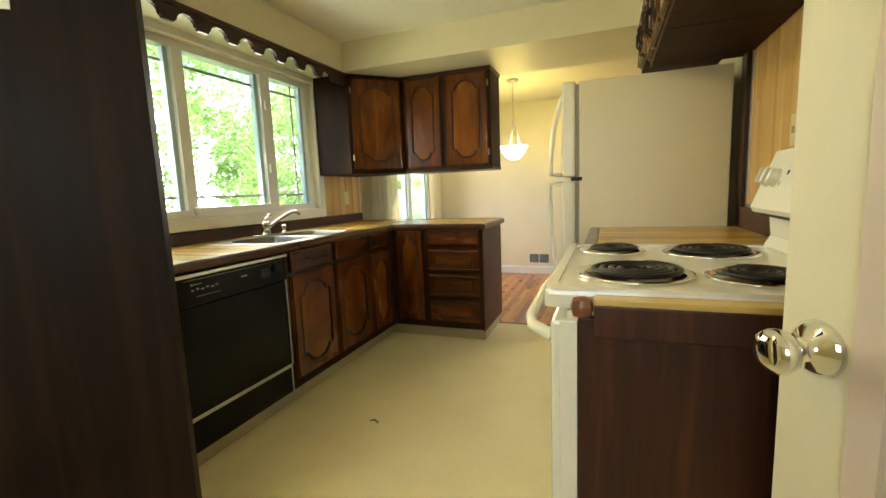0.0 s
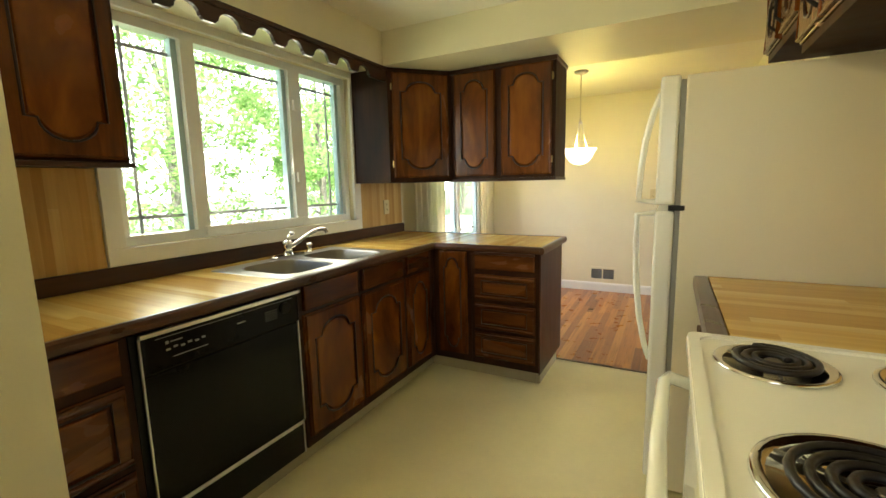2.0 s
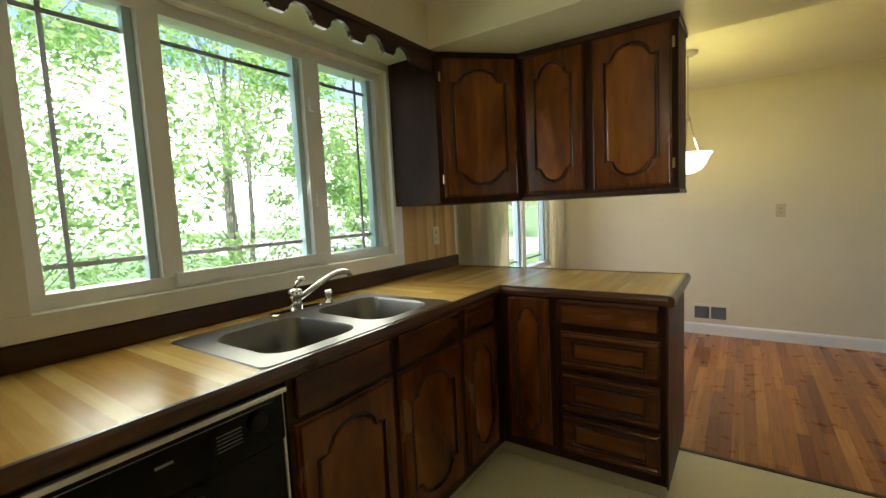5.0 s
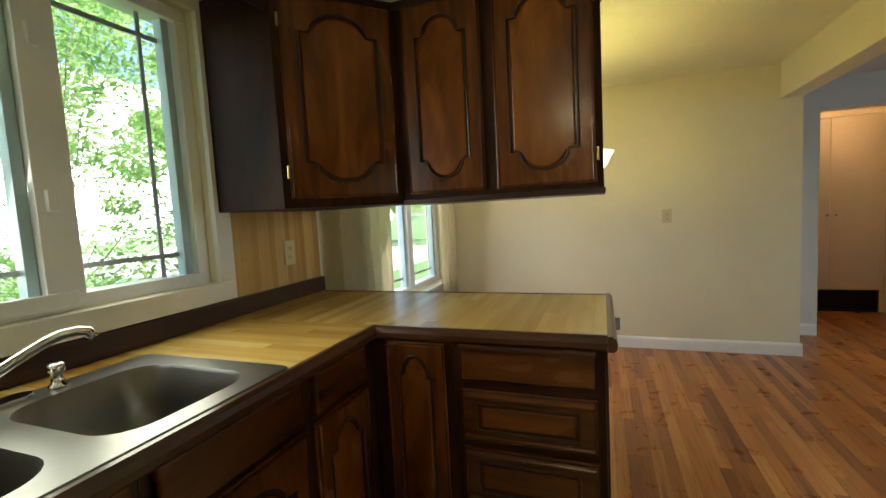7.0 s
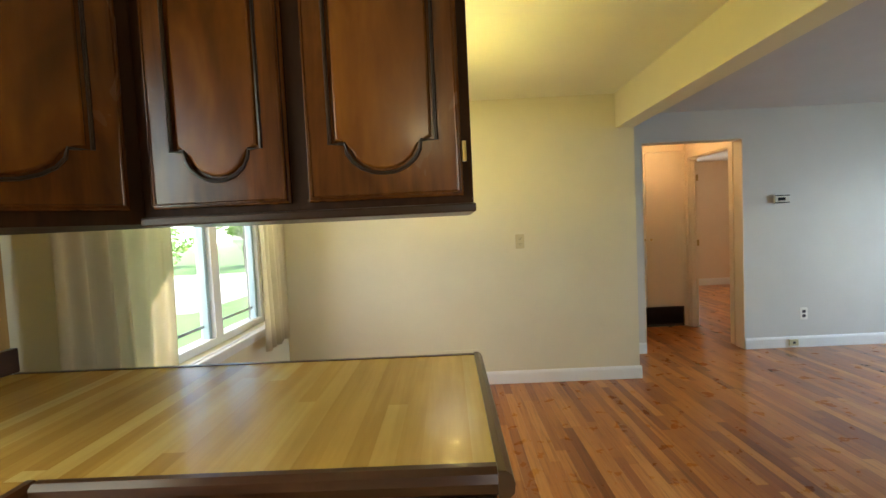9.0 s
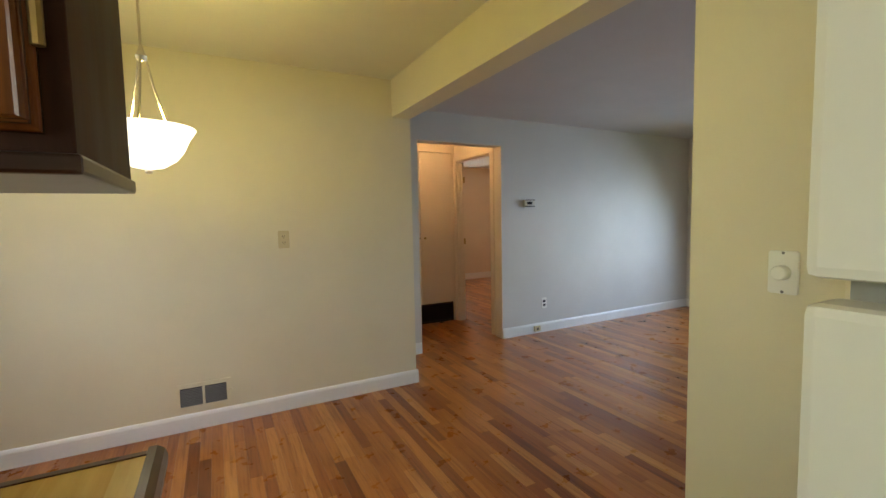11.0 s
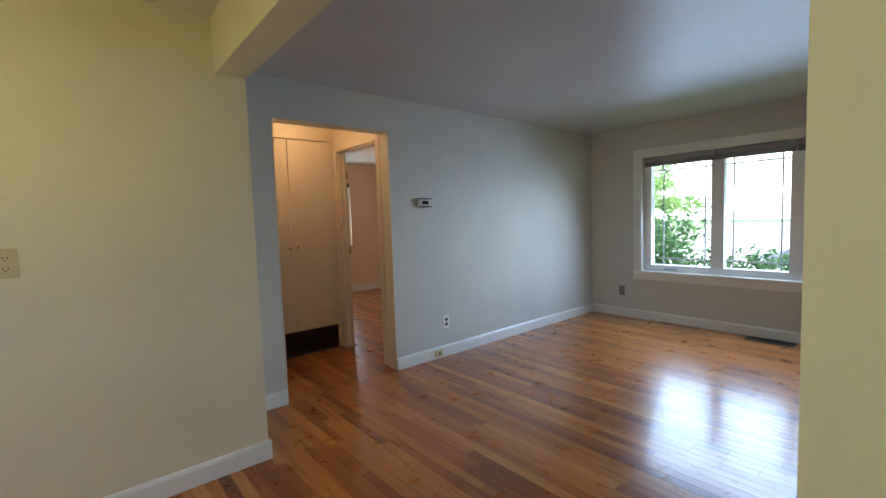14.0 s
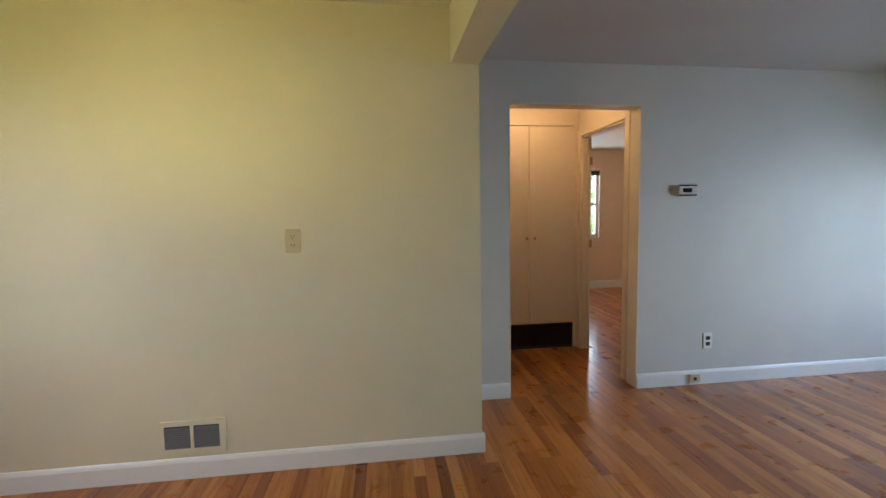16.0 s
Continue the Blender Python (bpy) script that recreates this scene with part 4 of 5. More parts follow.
for x0, x1, y0, y1 in BOWLS:
    bm = bmesh.new()
    cx, cy, prev = (x0 + x1) / 2, (y0 + y1) / 2, None
    for d, z, r in ((0.0, CT + 0.004, 0.085), (0.006, CT - 0.006, 0.082), (0.016, CT - 0.09, 0.075), (0.030, CT - 0.150, 0.07), (0.055, CT - 0.168, 0.06), (0.13, CT - 0.174, 0.03)):
        v = [bm.verts.new((x, y, z)) for x, y in rounded(x0 + d, x1 - d, y0 + d, y1 - d, r, 6)]
        if prev:
            for i in range(len(v)):
                bm.faces.new((prev[i], prev[(i + 1) % len(v)], v[(i + 1) % len(v)], v[i]))
        prev = v
    bm.faces.new(prev)
    bowl = under(sink, part("bowl", bm, STEEL, sink, "deep brushed steel bowl", smooth=True))
    bm = bmesh.new()
    lathe(bm, [(0.045, 0.0), (0.045, 0.003), (0.036, 0.004), (0.030, -0.004), (0.0, -0.006)], pose(cx, cy, CT - 0.173), 24)
    part("drain", bm, CHROME, bowl, "chrome basket drain", smooth=True)
tap = thing("kitchen_tap", "chrome single-lever kitchen tap on a long base plate", "tap", (-1.368, 2.49, CT + 0.004))
bm = bmesh.new()
prism(bm, rounded(-1.394, -1.344, 2.37, 2.61, 0.024, 6), lambda u, v, w: Vector((u, v, CT + 0.0045 + w)), 0.012, 0.004)
under(tap, part("base_plate", bm, CHROME, tap))
bm = bmesh.new()
lathe(bm, [(0.026, 0.0), (0.024, 0.03), (0.021, 0.045), (0.026, 0.05), (0.027, 0.075), (0.018, 0.082), (0.0, 0.084)], pose(-1.368, 2.49, CT + 0.016), 24)
under(tap, part("body", bm, CHROME, tap, smooth=True))
bm = bmesh.new()
tube(bm, [(-1.366, 2.495, 0.962), (-1.345, 2.522, 0.985), (-1.315, 2.562, 1.017), (-1.285, 2.602, 1.046), (-1.268, 2.625, 1.058), (-1.252, 2.646, 1.061), (-1.240, 2.661, 1.056), (-1.234, 2.668, 1.040)], 0.0115, 12)
under(tap, part("spout", bm, CHROME, tap, smooth=True))
bm = bmesh.new()
tube(bm, [(-1.368, 2.49, 0.995), (-1.372, 2.488, 1.012), (-1.366, 2.494, 1.028), (-1.352, 2.505, 1.040)], 0.009, 10)
lathe(bm, [(0.0, -0.012), (0.011, -0.010), (0.015, 0.0), (0.011, 0.010), (0.0, 0.012)], pose(-1.348, 2.508, 1.046), 14)
under(tap, part("lever", bm, CHROME, tap, "chrome lever with a ball end", smooth=True))
spray = thing("side_spray", "chrome side spray beside the tap", "tap", (-1.372, 2.66, CT + 0.004))
bm = bmesh.new()
lathe(bm, [(0.021, 0.0), (0.021, 0.006), (0.013, 0.010), (0.012, 0.035), (0.017, 0.040), (0.017, 0.056), (0.010, 0.060), (0.0, 0.060)], pose(-1.372, 2.66, CT + 0.0045), 20)
under(spray, part("nozzle", bm, CHROME, spray, smooth=True))


# wall plates
def plate(name, at, n, label, w=0.07, h=0.115, mat=IVORY, slots="outlet"):
    """A cover plate on a wall at a point; n is the way it faces."""
    u = Vector((0, 0, 1)).cross(Vector(n)).normalized()
    root = thing(name, label, "outlet" if slots == "outlet" else "switch", at)
    m = Matrix.Translation(at) @ Matrix((u, (0, 0, 1), n)).transposed().to_4x4()
    pl = lambda a, b, d: m @ Vector((a, b, d))
    bm = bmesh.new()
    prism(bm, rounded(-w / 2, w / 2, -h / 2, h / 2, 0.006, 3), pl, 0.006, 0.002)
    under(root, part("cover", bm, mat, root))
    if slots == "outlet":
        for s in (-0.021, 0.021):
            bm = bmesh.new()
            prism(bm, rounded(-0.017, 0.017, s - 0.014, s + 0.014, 0.010, 4), lambda a, b, d: pl(a, b, 0.006 + d), 0.002)
            f = under(root, part("socket", bm, mat if mat is not WHITEP else DARKP, root))
            bm = bmesh.new()
            for a in (-0.007, 0.007):
                prism(bm, [(a - 0.0015, s - 0.003), (a + 0.0015, s - 0.003), (a + 0.0015, s + 0.007), (a - 0.0015, s + 0.007)], lambda p, q, d: pl(p, q, 0.008 + d), 0.001)
            prism(bm, arc((0, s - 0.008), (0.0028, 0.0028), 0, 330, 7), lambda p, q, d: pl(p, q, 0.008 + d), 0.001)
            part("slots", bm, DARKP, f, "dark socket slots")
    elif slots == "dimmer":
        bm = bmesh.new()
        lathe(bm, [(0.0, 0.0), (0.018, 0.0), (0.0172, 0.018), (0.0150, 0.021), (0.0, 0.021)], m @ pose(0, 0, 0.006), 28)
        under(root, part("knob", bm, WHITEP, root, "round white dimmer knob", smooth=False))
        for s in (-0.046, 0.046):
            bm = bmesh.new()
            lathe(bm, [(0.0, 0.0), (0.0035, 0.0), (0.0028, 0.0012), (0.0, 0.0014)], m @ pose(0, s, 0.006), 10)
            under(root, part("screw", bm, GREYP, root))
    elif slots == "switch":
        under(root, part("toggle", boxes_at(m, (-0.005, 0.005, -0.012, 0.012, 0.006, 0.014)), mat, root))
    return root


def boxes_at(m, b):
    bm = boxes(b, bev=0.001)
    bmesh.ops.transform(bm, matrix=m, verts=bm.verts)
    return bm


plate("wall_outlet", (KW + 0.006, 3.69, 1.132), (1, 0, 0), "ivory double outlet on the yellow panelling")
plate("wall_outlet", (KW + 0.006, 1.365, 1.17), (1, 0, 0), "ivory double outlet on the yellow panelling")
plate("wall_switch", (KE - 0.006, 2.02, 1.31), (-1, 0, 0), "ivory switch plate on the yellow panelling above the stove", slots="switch", w=0.06, h=0.105)
plate("wall_outlet", (0.376, 6.115, 1.149), (0, -1, 0), "ivory double outlet high on the cream wall")
plate("dimmer_switch", (1.16, 3.626, 1.128), (-1, 0, 0), "cream dimmer plate with a round knob", w=0.062, h=0.102, mat=WHITEP, slots="dimmer")
plate("wall_outlet", (3.128, 6.747, 0.318), (0, -1, 0), "white double outlet with dark sockets above the baseboard", mat=WHITEP)
plate("wall_outlet", (5.629, 6.349, 0.316), (-1, 0, 0), "dark double outlet beside the picture window", mat=GREYP)

# stove
SX0, SX1, SY0, SY1, SZ = 0.600, 1.262, 1.146, 1.853, 0.953
st = thing("electric_range", "white freestanding electric range with four coil burners", "stove", (0.94, 1.51, 0.0))
under(st, part("body", boxes((SX0 + 0.045, SX1, SY0 + 0.006, SY1 - 0.006, 0.02, SZ - 0.05), bev=0.004), ENAMEL, st))
under(st, part("oven_door", boxes((SX0 + 0.012, SX0 + 0.043, SY0 + 0.01, SY1 - 0.01, 0.24, SZ - 0.075), bev=0.008), ENAMEL, st))
under(st, part("storage_drawer", boxes((SX0 + 0.014, SX0 + 0.043, SY0 + 0.01, SY1 - 0.01, 0.06, 0.225), bev=0.008), ENAMEL, st))
bm = boxes((SX0, SX1 - 0.085, SY0, SY1, SZ - 0.045, SZ - 0.006), bev=0.010)
top = under(st, part("cooktop", bm, ENAMEL, st, "white enamel cooktop with a raised rim"))
bm = bmesh.new()
ring_prism(bm, rounded(SX0 + 0.003, SX1 - 0.075, SY0 + 0.003, SY1 - 0.003, 0.018), rounded(SX0 + 0.024, SX1 - 0.09, SY0 + 0.022, SY1 - 0.022, 0.03), lambda a, b, d: Vector((a, b, d)), SZ - 0.01, SZ)
part("rim", bm, ENAMEL, top)
bm = bmesh.new()
tube(bm, [(SX0 + 0.012, SY0 + 0.035, SZ - 0.115), (SX0 - 0.03, SY0 + 0.05, SZ - 0.10), (SX0 - 0.042, SY0 + 0.10, SZ - 0.095), (SX0 - 0.046, (SY0 + SY1) / 2, SZ - 0.092), (SX0 - 0.042, SY1 - 0.10, SZ - 0.095), (SX0 - 0.03, SY1 - 0.05, SZ - 0.10), (SX0 + 0.012, SY1 - 0.035, SZ - 0.115)], 0.014, 12)
under(st, part("handle", bm, ENAMEL, st, "white bowed oven handle", smooth=True))
for cx, cy, r in ((0.738, 1.712, 0.078), (0.780, 1.335, 0.108), (1.000, 1.690, 0.105), (1.020, 1.325, 0.080)):
    bm = bmesh.new()
    lathe(bm, [(r + 0.020, SZ - 0.0045), (r + 0.018, SZ + 0.0005), (r + 0.010, SZ + 0.001), (r, SZ - 0.006), (r * 0.6, SZ - 0.014), (0.02, SZ - 0.017), (0.0, SZ - 0.017)], Matrix.Translation((cx, cy, 0)), 36)
    bn = under(st, part("drip_pan", bm, CHROME, st, "chrome drip pan, scorched in places", smooth=True))
    bm = bmesh.new()
    turns, n = 4.2 if r > 0.09 else 3.3, 110
    tube(bm, [(cx + (0.022 + (r - 0.028) * i / n) * math.cos(2 * math.pi * turns * i / n), cy + (0.022 + (r - 0.028) * i / n) * math.sin(2 * math.pi * turns * i / n), SZ + 0.007) for i in range(n + 1)] + [(cx + r * 0.95, cy + 0.03, SZ + 0.0)], 0.0062, 7)
    part("coil", bm, COIL, bn, "black spiral heating coil", smooth=True)
    bm = bmesh.new()
    for a in (30, 150, 270):
        ca, sa = math.cos(radians(a)), math.sin(radians(a))
        tube(bm, [(cx + 0.012 * ca, cy + 0.012 * sa, SZ - 0.001), (cx + r * ca, cy + r * sa, SZ - 0.001)], 0.003, 5)
    lathe(bm, [(0.0, SZ + 0.004), (0.014, SZ + 0.004), (0.012, SZ + 0.006), (0.0, SZ + 0.007)], Matrix.Translation((cx, cy, 0)), 14)
    part("coil_support", bm, STEEL, bn)
bm = bmesh.new()
prism(bm, [(1.175, SZ - 0.04), (1.255, SZ - 0.04), (1.255, 1.230), (1.225, 1.243), (1.195, 1.235), (1.135, 1.070), (1.142, 1.057), (1.185, 1.053), (1.192, SZ + 0.03), (1.175, SZ)], lambda u, v, w: Vector((u, SY0 + 0.004 + w, v)), SY1 - SY0 - 0.008)
bg = under(st, part("backguard", bm, ENAMEL, st, "white sloping control panel"))
fn = Vector((-0.165, 0, 0.06)).normalized()


def on_guard(y, k):
    """A point on the sloping face; k: 0 at its foot, 1 at its top."""
    return Vector((1.135 + 0.06 * k, y, 1.070 + 0.165 * k))


gm = Matrix(((0, 1, 0), Vector((0.06, 0, 0.165)).normalized(), fn)).transposed().to_4x4()
for y in (1.790, 1.740, 1.240, 1.190):
    bm = bmesh.new()
    lathe(bm, [(0.0, 0.0), (0.026, 0.0), (0.024, 0.010), (0.020, 0.024), (0.0, 0.026)], Matrix.Translation(on_guard(y, 0.52)) @ gm, 22)
    k = part("knob", bm, FRIDGEW, bg, "white control knob")
    bm = boxes((-0.004, 0.004, -0.022, 0.022, 0.024, 0.034), bev=0.002)
    bmesh.ops.transform(bm, matrix=Matrix.Translation(on_guard(y, 0.52)) @ gm, verts=bm.verts)
    k2 = part("grip", bm, FRIDGEW, bg)
for y, z, w, h, mt in ((1.52, 0.55, 0.055, 0.030, BLACK), (1.47, 0.55, 0.03, 0.008, GREYP), (1.60, 0.55, 0.02, 0.006, GREYP), (1.67, 0.6, 0.006, 0.012, DARKP), (1.70, 0.42, 0.006, 0.010, IVORY), (1.54, 0.18, 0.03, 0.007, GREYP)):
    bm = boxes((-w / 2, w / 2, -h / 2, h / 2, 0.0, 0.0022))
    bmesh.ops.transform(bm, matrix=Matrix.Translation(on_guard(y, z)) @ gm, verts=bm.verts)
    part("display" if mt is BLACK else "print", bm, mt, bg, "dark clock display" if mt is BLACK else "")
bm = bmesh.new()
ring_prism(bm, [(0.085, 0.038), (-0.085, 0.038), (-0.085, -0.038), (0.085, -0.038)], [(0.08, 0.033), (-0.08, 0.033), (-0.08, -0.033), (0.08, -0.033)], lambda a, b, d: Matrix.Translation(on_guard(1.50, 0.55)) @ gm @ Vector((a, b, d)), 0.0, 0.003)
part("display_frame", bm, GREYP, bg)
# Solid dark strip put under the control panel in place of its shade
under(st, part("shade_strip", boxes((1.160, 1.186, SY0 + 0.02, SY1 - 0.02, 1.045, 1.054)), DARKP, st))

# end counter between back door and stove, counter between stove and fridge
ec = cabinet("end_panel", (0.670, KE - 0.01, 1.112, 1.136, 0.0, 0.900), "dark reddish walnut end panel beside the range", "cabinet panel", "", VENEER)
under(ec, part("filler", boxes((0.635, 0.669, 1.114, 1.136, 0.06, 0.892), bev=0.002), FRIDGEW, ec, "white filler strip"))
under(ec, part("counter_strip", boxes((0.70, KE - 0.01, 1.100, 1.142, 0.902, 0.942), bev=0.002), BUTX, ec, "thin strip of yellow laminate worktop"))
under(ec, part("edge", boxes((0.656, 0.699, 1.098, 1.142, 0.900, 0.942), bev=0.018), ENDG, ec, "rounded reddish brown wooden nosing"))
under(ec, part("edge_band", boxes((0.70, KE - 0.01, 1.0925, 1.0995, 0.870, 0.931), bev=0.003), VENEER, ec))
rc = cabinet("base_cabinet", (0.685, KE - 0.01, 1.860, 2.575, 0.10, 0.905), "dark walnut-stained base cabinet between range and fridge", "cabinet", G1)
for a in (2.045, 2.40):
    under(rc, cab_front(rc, "door", (0.685, a, 0.46), E_X, -W_N, 0.32, 0.60, margin=0.05))
    under(rc, cab_front(rc, "drawer", (0.685, a, 0.84), E_X, -W_N, 0.32, 0.10, flat=True))
rt = thing("worktop", "yellow butcher-block laminate worktop between range and fridge", "worktop", (1.0, 2.2, 0.906))
under(rt, part("laminate", boxes((0.688, KE - 0.007, 1.858, 2.577, 0.9065, 0.944)), BUTX, rt, "yellow strip laminate"))
under(rt, part("edge", boxes((0.640, 0.6875, 1.858, 2.577, 0.897, 0.946), bev=0.012), EDGEW, rt, "dark brown rounded wooden edge"))
under(rt, part("backsplash", boxes((KE - 0.03, KE - 0.007, 1.872, 2.577, 0.9445, 1.035), bev=0.004), DARKH, rt, "dark wooden upstand"))
struct(part("kick_board", boxes((0.76, 0.775, 1.872, 2.575, 0, 0.098)), KICK), "beige vinyl toe kick", "trim")

# fridge
FY0, FY1, FT = 2.60, 3.315, 1.672
fr = thing("refrigerator", "off-white top-freezer refrigerator with bowed handles", "refrigerator", (0.9, 2.95, 0.0))
under(fr, part("cabinet", boxes((0.585, 1.245, FY0, FY1, 0.03, FT), bev=0.006), FRIDGE, fr, "bisque pebbled steel case"))
under(fr, part("gasket", boxes((0.568, 0.585, FY0 + 0.012, FY1 - 0.012, 0.07, FT - 0.012)), GASKET, fr))
for z0, z1 in ((1.205, FT + 0.004), (0.07, 1.180)):
    d = under(fr, part("door", boxes((0.500, 0.567, FY0 - 0.003, FY1 + 0.003, z0, z1), bev=0.012), FRIDGEW, fr, "white freezer door" if z0 > 1 else "white fridge door"))
    bm = bmesh.new()
    hy = FY0 + 0.04
    if z0 > 1:
        tube(bm, [(0.503, hy, 1.62), (0.480, hy, 1.56), (0.455, hy, 1.45), (0.442, hy, 1.33), (0.438, hy, 1.22), (0.503, hy, 1.215)], 0.012, 10)
    else:
        tube(bm, [(0.503, hy, 1.172), (0.436, hy, 1.165), (0.436, hy, 1.05), (0.442, hy, 0.90), (0.458, hy, 0.75), (0.482, hy, 0.63), (0.503, hy, 0.57)], 0.012, 10)
    part("handle", bm, FRIDGEW, d, "white bowed handle", smooth=True)
under(fr, part("hinge", boxes((0.545, 0.600, FY0 - 0.006, FY0 + 0.03, 1.183, 1.202), bev=0.003), BLACKM, fr, "dark middle hinge"))
under(fr, part("grille", boxes((0.53, 0.58, FY0 + 0.01, FY1 - 0.01, 0.005, 0.066), bev=0.004), GASKET, fr, "grey kick grille"))

# back door, open towards the kitchen, and the dark door at the other side
hd = Vector((0.45, -0.89, 0)).normalized()
dnr = Vector((-0.89, -0.45, 0)).normalized()
free = Vector((0.944, 0.942, 0))


def leaf(bm, a, b, d0, d1, z0, z1, bev=0.003):
    pts = [free + hd * a + dnr * d0, free + hd * b + dnr * d0, free + hd * b + dnr * d1, free + hd * a + dnr * d1]
    prism(bm, [(p.x, p.y) for p in pts], lambda u, v, w: Vector((u, v, z0 + w)), z1 - z0, bev)


door = thing("back_door", "pale painted door standing open with a chrome knob", "door", (1.1, 0.6, 0.0))
bm = bmesh.new()
leaf(bm, 0.0, 0.74, -0.035, 0.0, 0.012, 2.03)
under(door, part("slab", bm, CREAM, door))
bm = bmesh.new()
leaf(bm, 0.098, 0.134, 0.0, 0.010, 0.012, 2.03)
under(door, part("strip", bm, PINKT, door, "pinkish beige flat strip"))
km = Matrix.Translation(free + hd * 0.050 + Vector((0, 0, 0.945))) @ Matrix((hd, (0, 0, 1), dnr)).transposed().to_4x4()
bm = bmesh.new()
lathe(bm, [(0.0, 0.0), (0.036, 0.0), (0.035, 0.004), (0.028, 0.010), (0.016, 0.016), (0.012, 0.022), (0.011, 0.034), (0.016, 0.038), (0.026, 0.046), (0.029, 0.056), (0.026, 0.066), (0.014, 0.071), (0.0, 0.072)], km, 32)
under(door, part("knob", bm, CHROME, door, "polished chrome door knob", smooth=True))
for z in (0.25, 1.80):
    bm = bmesh.new()
    p0 = free + hd * 0.742 + Vector((0, 0, z))
    tube(bm, [p0, p0 + Vector((0, 0, 0.09))], 0.007, 8)
    under(door, part("hinge", bm, NICKEL, door))

dd = thing("brown_door", "very dark brown wooden door standing ajar with a paper note", "door", (-0.2, 0.88, 0.0))
a0, a1 = Vector((-0.56, 0.25, 0)), Vector((0.030, 0.765, 0))
ud = (a1 - a0).normalized()
nd = Vector((ud.y, -ud.x, 0))
pts = [a0 + nd * 0.0, a1 + nd * 0.0, a1 - nd * 0.036, a0 - nd * 0.036]
bm = bmesh.new()
prism(bm, [(p.x, p.y) for p in pts], lambda u, v, w: Vector((u, v, 0.012 + w)), 2.02, 0.002)
under(dd, part("slab", bm, DOORDARK, dd))
pts = [a1 - ud * 0.38 + nd * 0.003, a1 - ud * 0.155 + nd * 0.003, a1 - ud * 0.155 + nd * 0.0005, a1 - ud * 0.38 + nd * 0.0005]
bm = bmesh.new()
prism(bm, [(p.x, p.y) for p in pts], lambda u, v, w: Vector((u, v, 1.44 + w)), 0.26)
under(dd, part("paper_note", bm, TRIM, dd, "white paper note taped to the door"))
bm = bmesh.new()
for z in (0.3, 1.7):
    tube(bm, [(a0.x - 0.004, a0.y - 0.004, z), (a0.x - 0.004, a0.y - 0.004, z + 0.09)], 0.007, 8)
under(dd, part("hinge", bm, BRASS, dd))

# ceiling lamp by the back door, mirrored in the cabinet doors
kl = thing("ceiling_lamp", "round frosted glass kitchen ceiling lamp", "lamp", (-0.42, 0.72, 2.315))
bm = bmesh.new()
lathe(bm, [(0.0, 2.3145), (0.16, 2.3145), (0.16, 2.298), (0.0, 2.297)], Matrix.Translation((-0.42, 0.72, 0)), 28)
under(kl, part("base", bm, NICKEL, kl))
bm = bmesh.new()
lathe(bm, [(0.155, 2.2965), (0.148, 2.25), (0.105, 2.205), (0.0, 2.185)], Matrix.Translation((-0.42, 0.72, 0)), 28)
under(kl, part("shade", bm, SHADEG, kl, "lit frosted dome", smooth=True)).visible_shadow = False

# a scrap on the vinyl
bm = bmesh.new()
tube(bm, [(-0.405, 2.06, 0.004), (-0.39, 2.072, 0.007), (-0.372, 2.068, 0.004), (-0.358, 2.055, 0.004)], 0.003, 6)
tagged(part("floor_scrap", bm, GRILLEM), "tiny dark curled scrap lying on the vinyl", "debris")

# ---- dining room things ----
pl = thing("pendant_lamp", "lit frosted glass bowl lamp on a nickel rod", "lamp", (-0.21, 4.9, 2.275))
PX, PYY = -0.21, 4.9
bm = bmesh.new()
lathe(bm, [(0.0, 2.2745), (0.062, 2.2745), (0.060, 2.262), (0.045, 2.250), (0.012, 2.245), (0.0, 2.245)], Matrix.Translation((PX, PYY, 0)), 28)
under(pl, part("canopy", bm, NICKEL, pl, smooth=True))
bm = bmesh.new()
tube(bm, [(PX, PYY, 2.246), (PX, PYY, 1.83)], 0.0045, 8)
lathe(bm, [(0.0, 1.815), (0.014, 1.82), (0.018, 1.835), (0.010, 1.85), (0.006, 1.87), (0.0, 1.872)], Matrix.Translation((PX, PYY, 0)), 16)
under(pl, part("rod", bm, NICKEL, pl))
for a in (20, 140, 260):
    ca, sa = math.cos(radians(a)), math.sin(radians(a))
    bm = bmesh.new()
    tube(bm, [(PX + 0.012 * ca, PYY + 0.012 * sa, 1.835), (PX + 0.03 * ca, PYY + 0.03 * sa, 1.74), (PX + 0.055 * ca, PYY + 0.055 * sa, 1.65), (PX + 0.085 * ca, PYY + 0.085 * sa, 1.565)], 0.004, 7)
    under(pl, part("arm", bm, NICKEL, pl))
bm = bmesh.new()
lathe(bm, [(0.148, 1.600), (0.150, 1.596), (0.128, 1.563), (0.112, 1.525), (0.085, 1.488), (0.045, 1.463), (0.0, 1.456), (0.0, 1.461), (0.043, 1.468), (0.082, 1.493), (0.107, 1.528), (0.123, 1.566), (0.144, 1.598), (0.148, 1.600)], Matrix.Translation((PX, PYY, 0)), 40)
bowl = under(pl, part("shade", bm, SHADEG, pl, "flared frosted glass bowl, lit", smooth=True))
bm = bmesh.new()
lathe(bm, [(0.0, 1.440), (0.010, 1.444), (0.012, 1.452), (0.008, 1.457), (0.0, 1.458)], Matrix.Translation((PX, PYY, 0)), 14)
under(pl, part("finial", bm, NICKEL, pl, smooth=True))

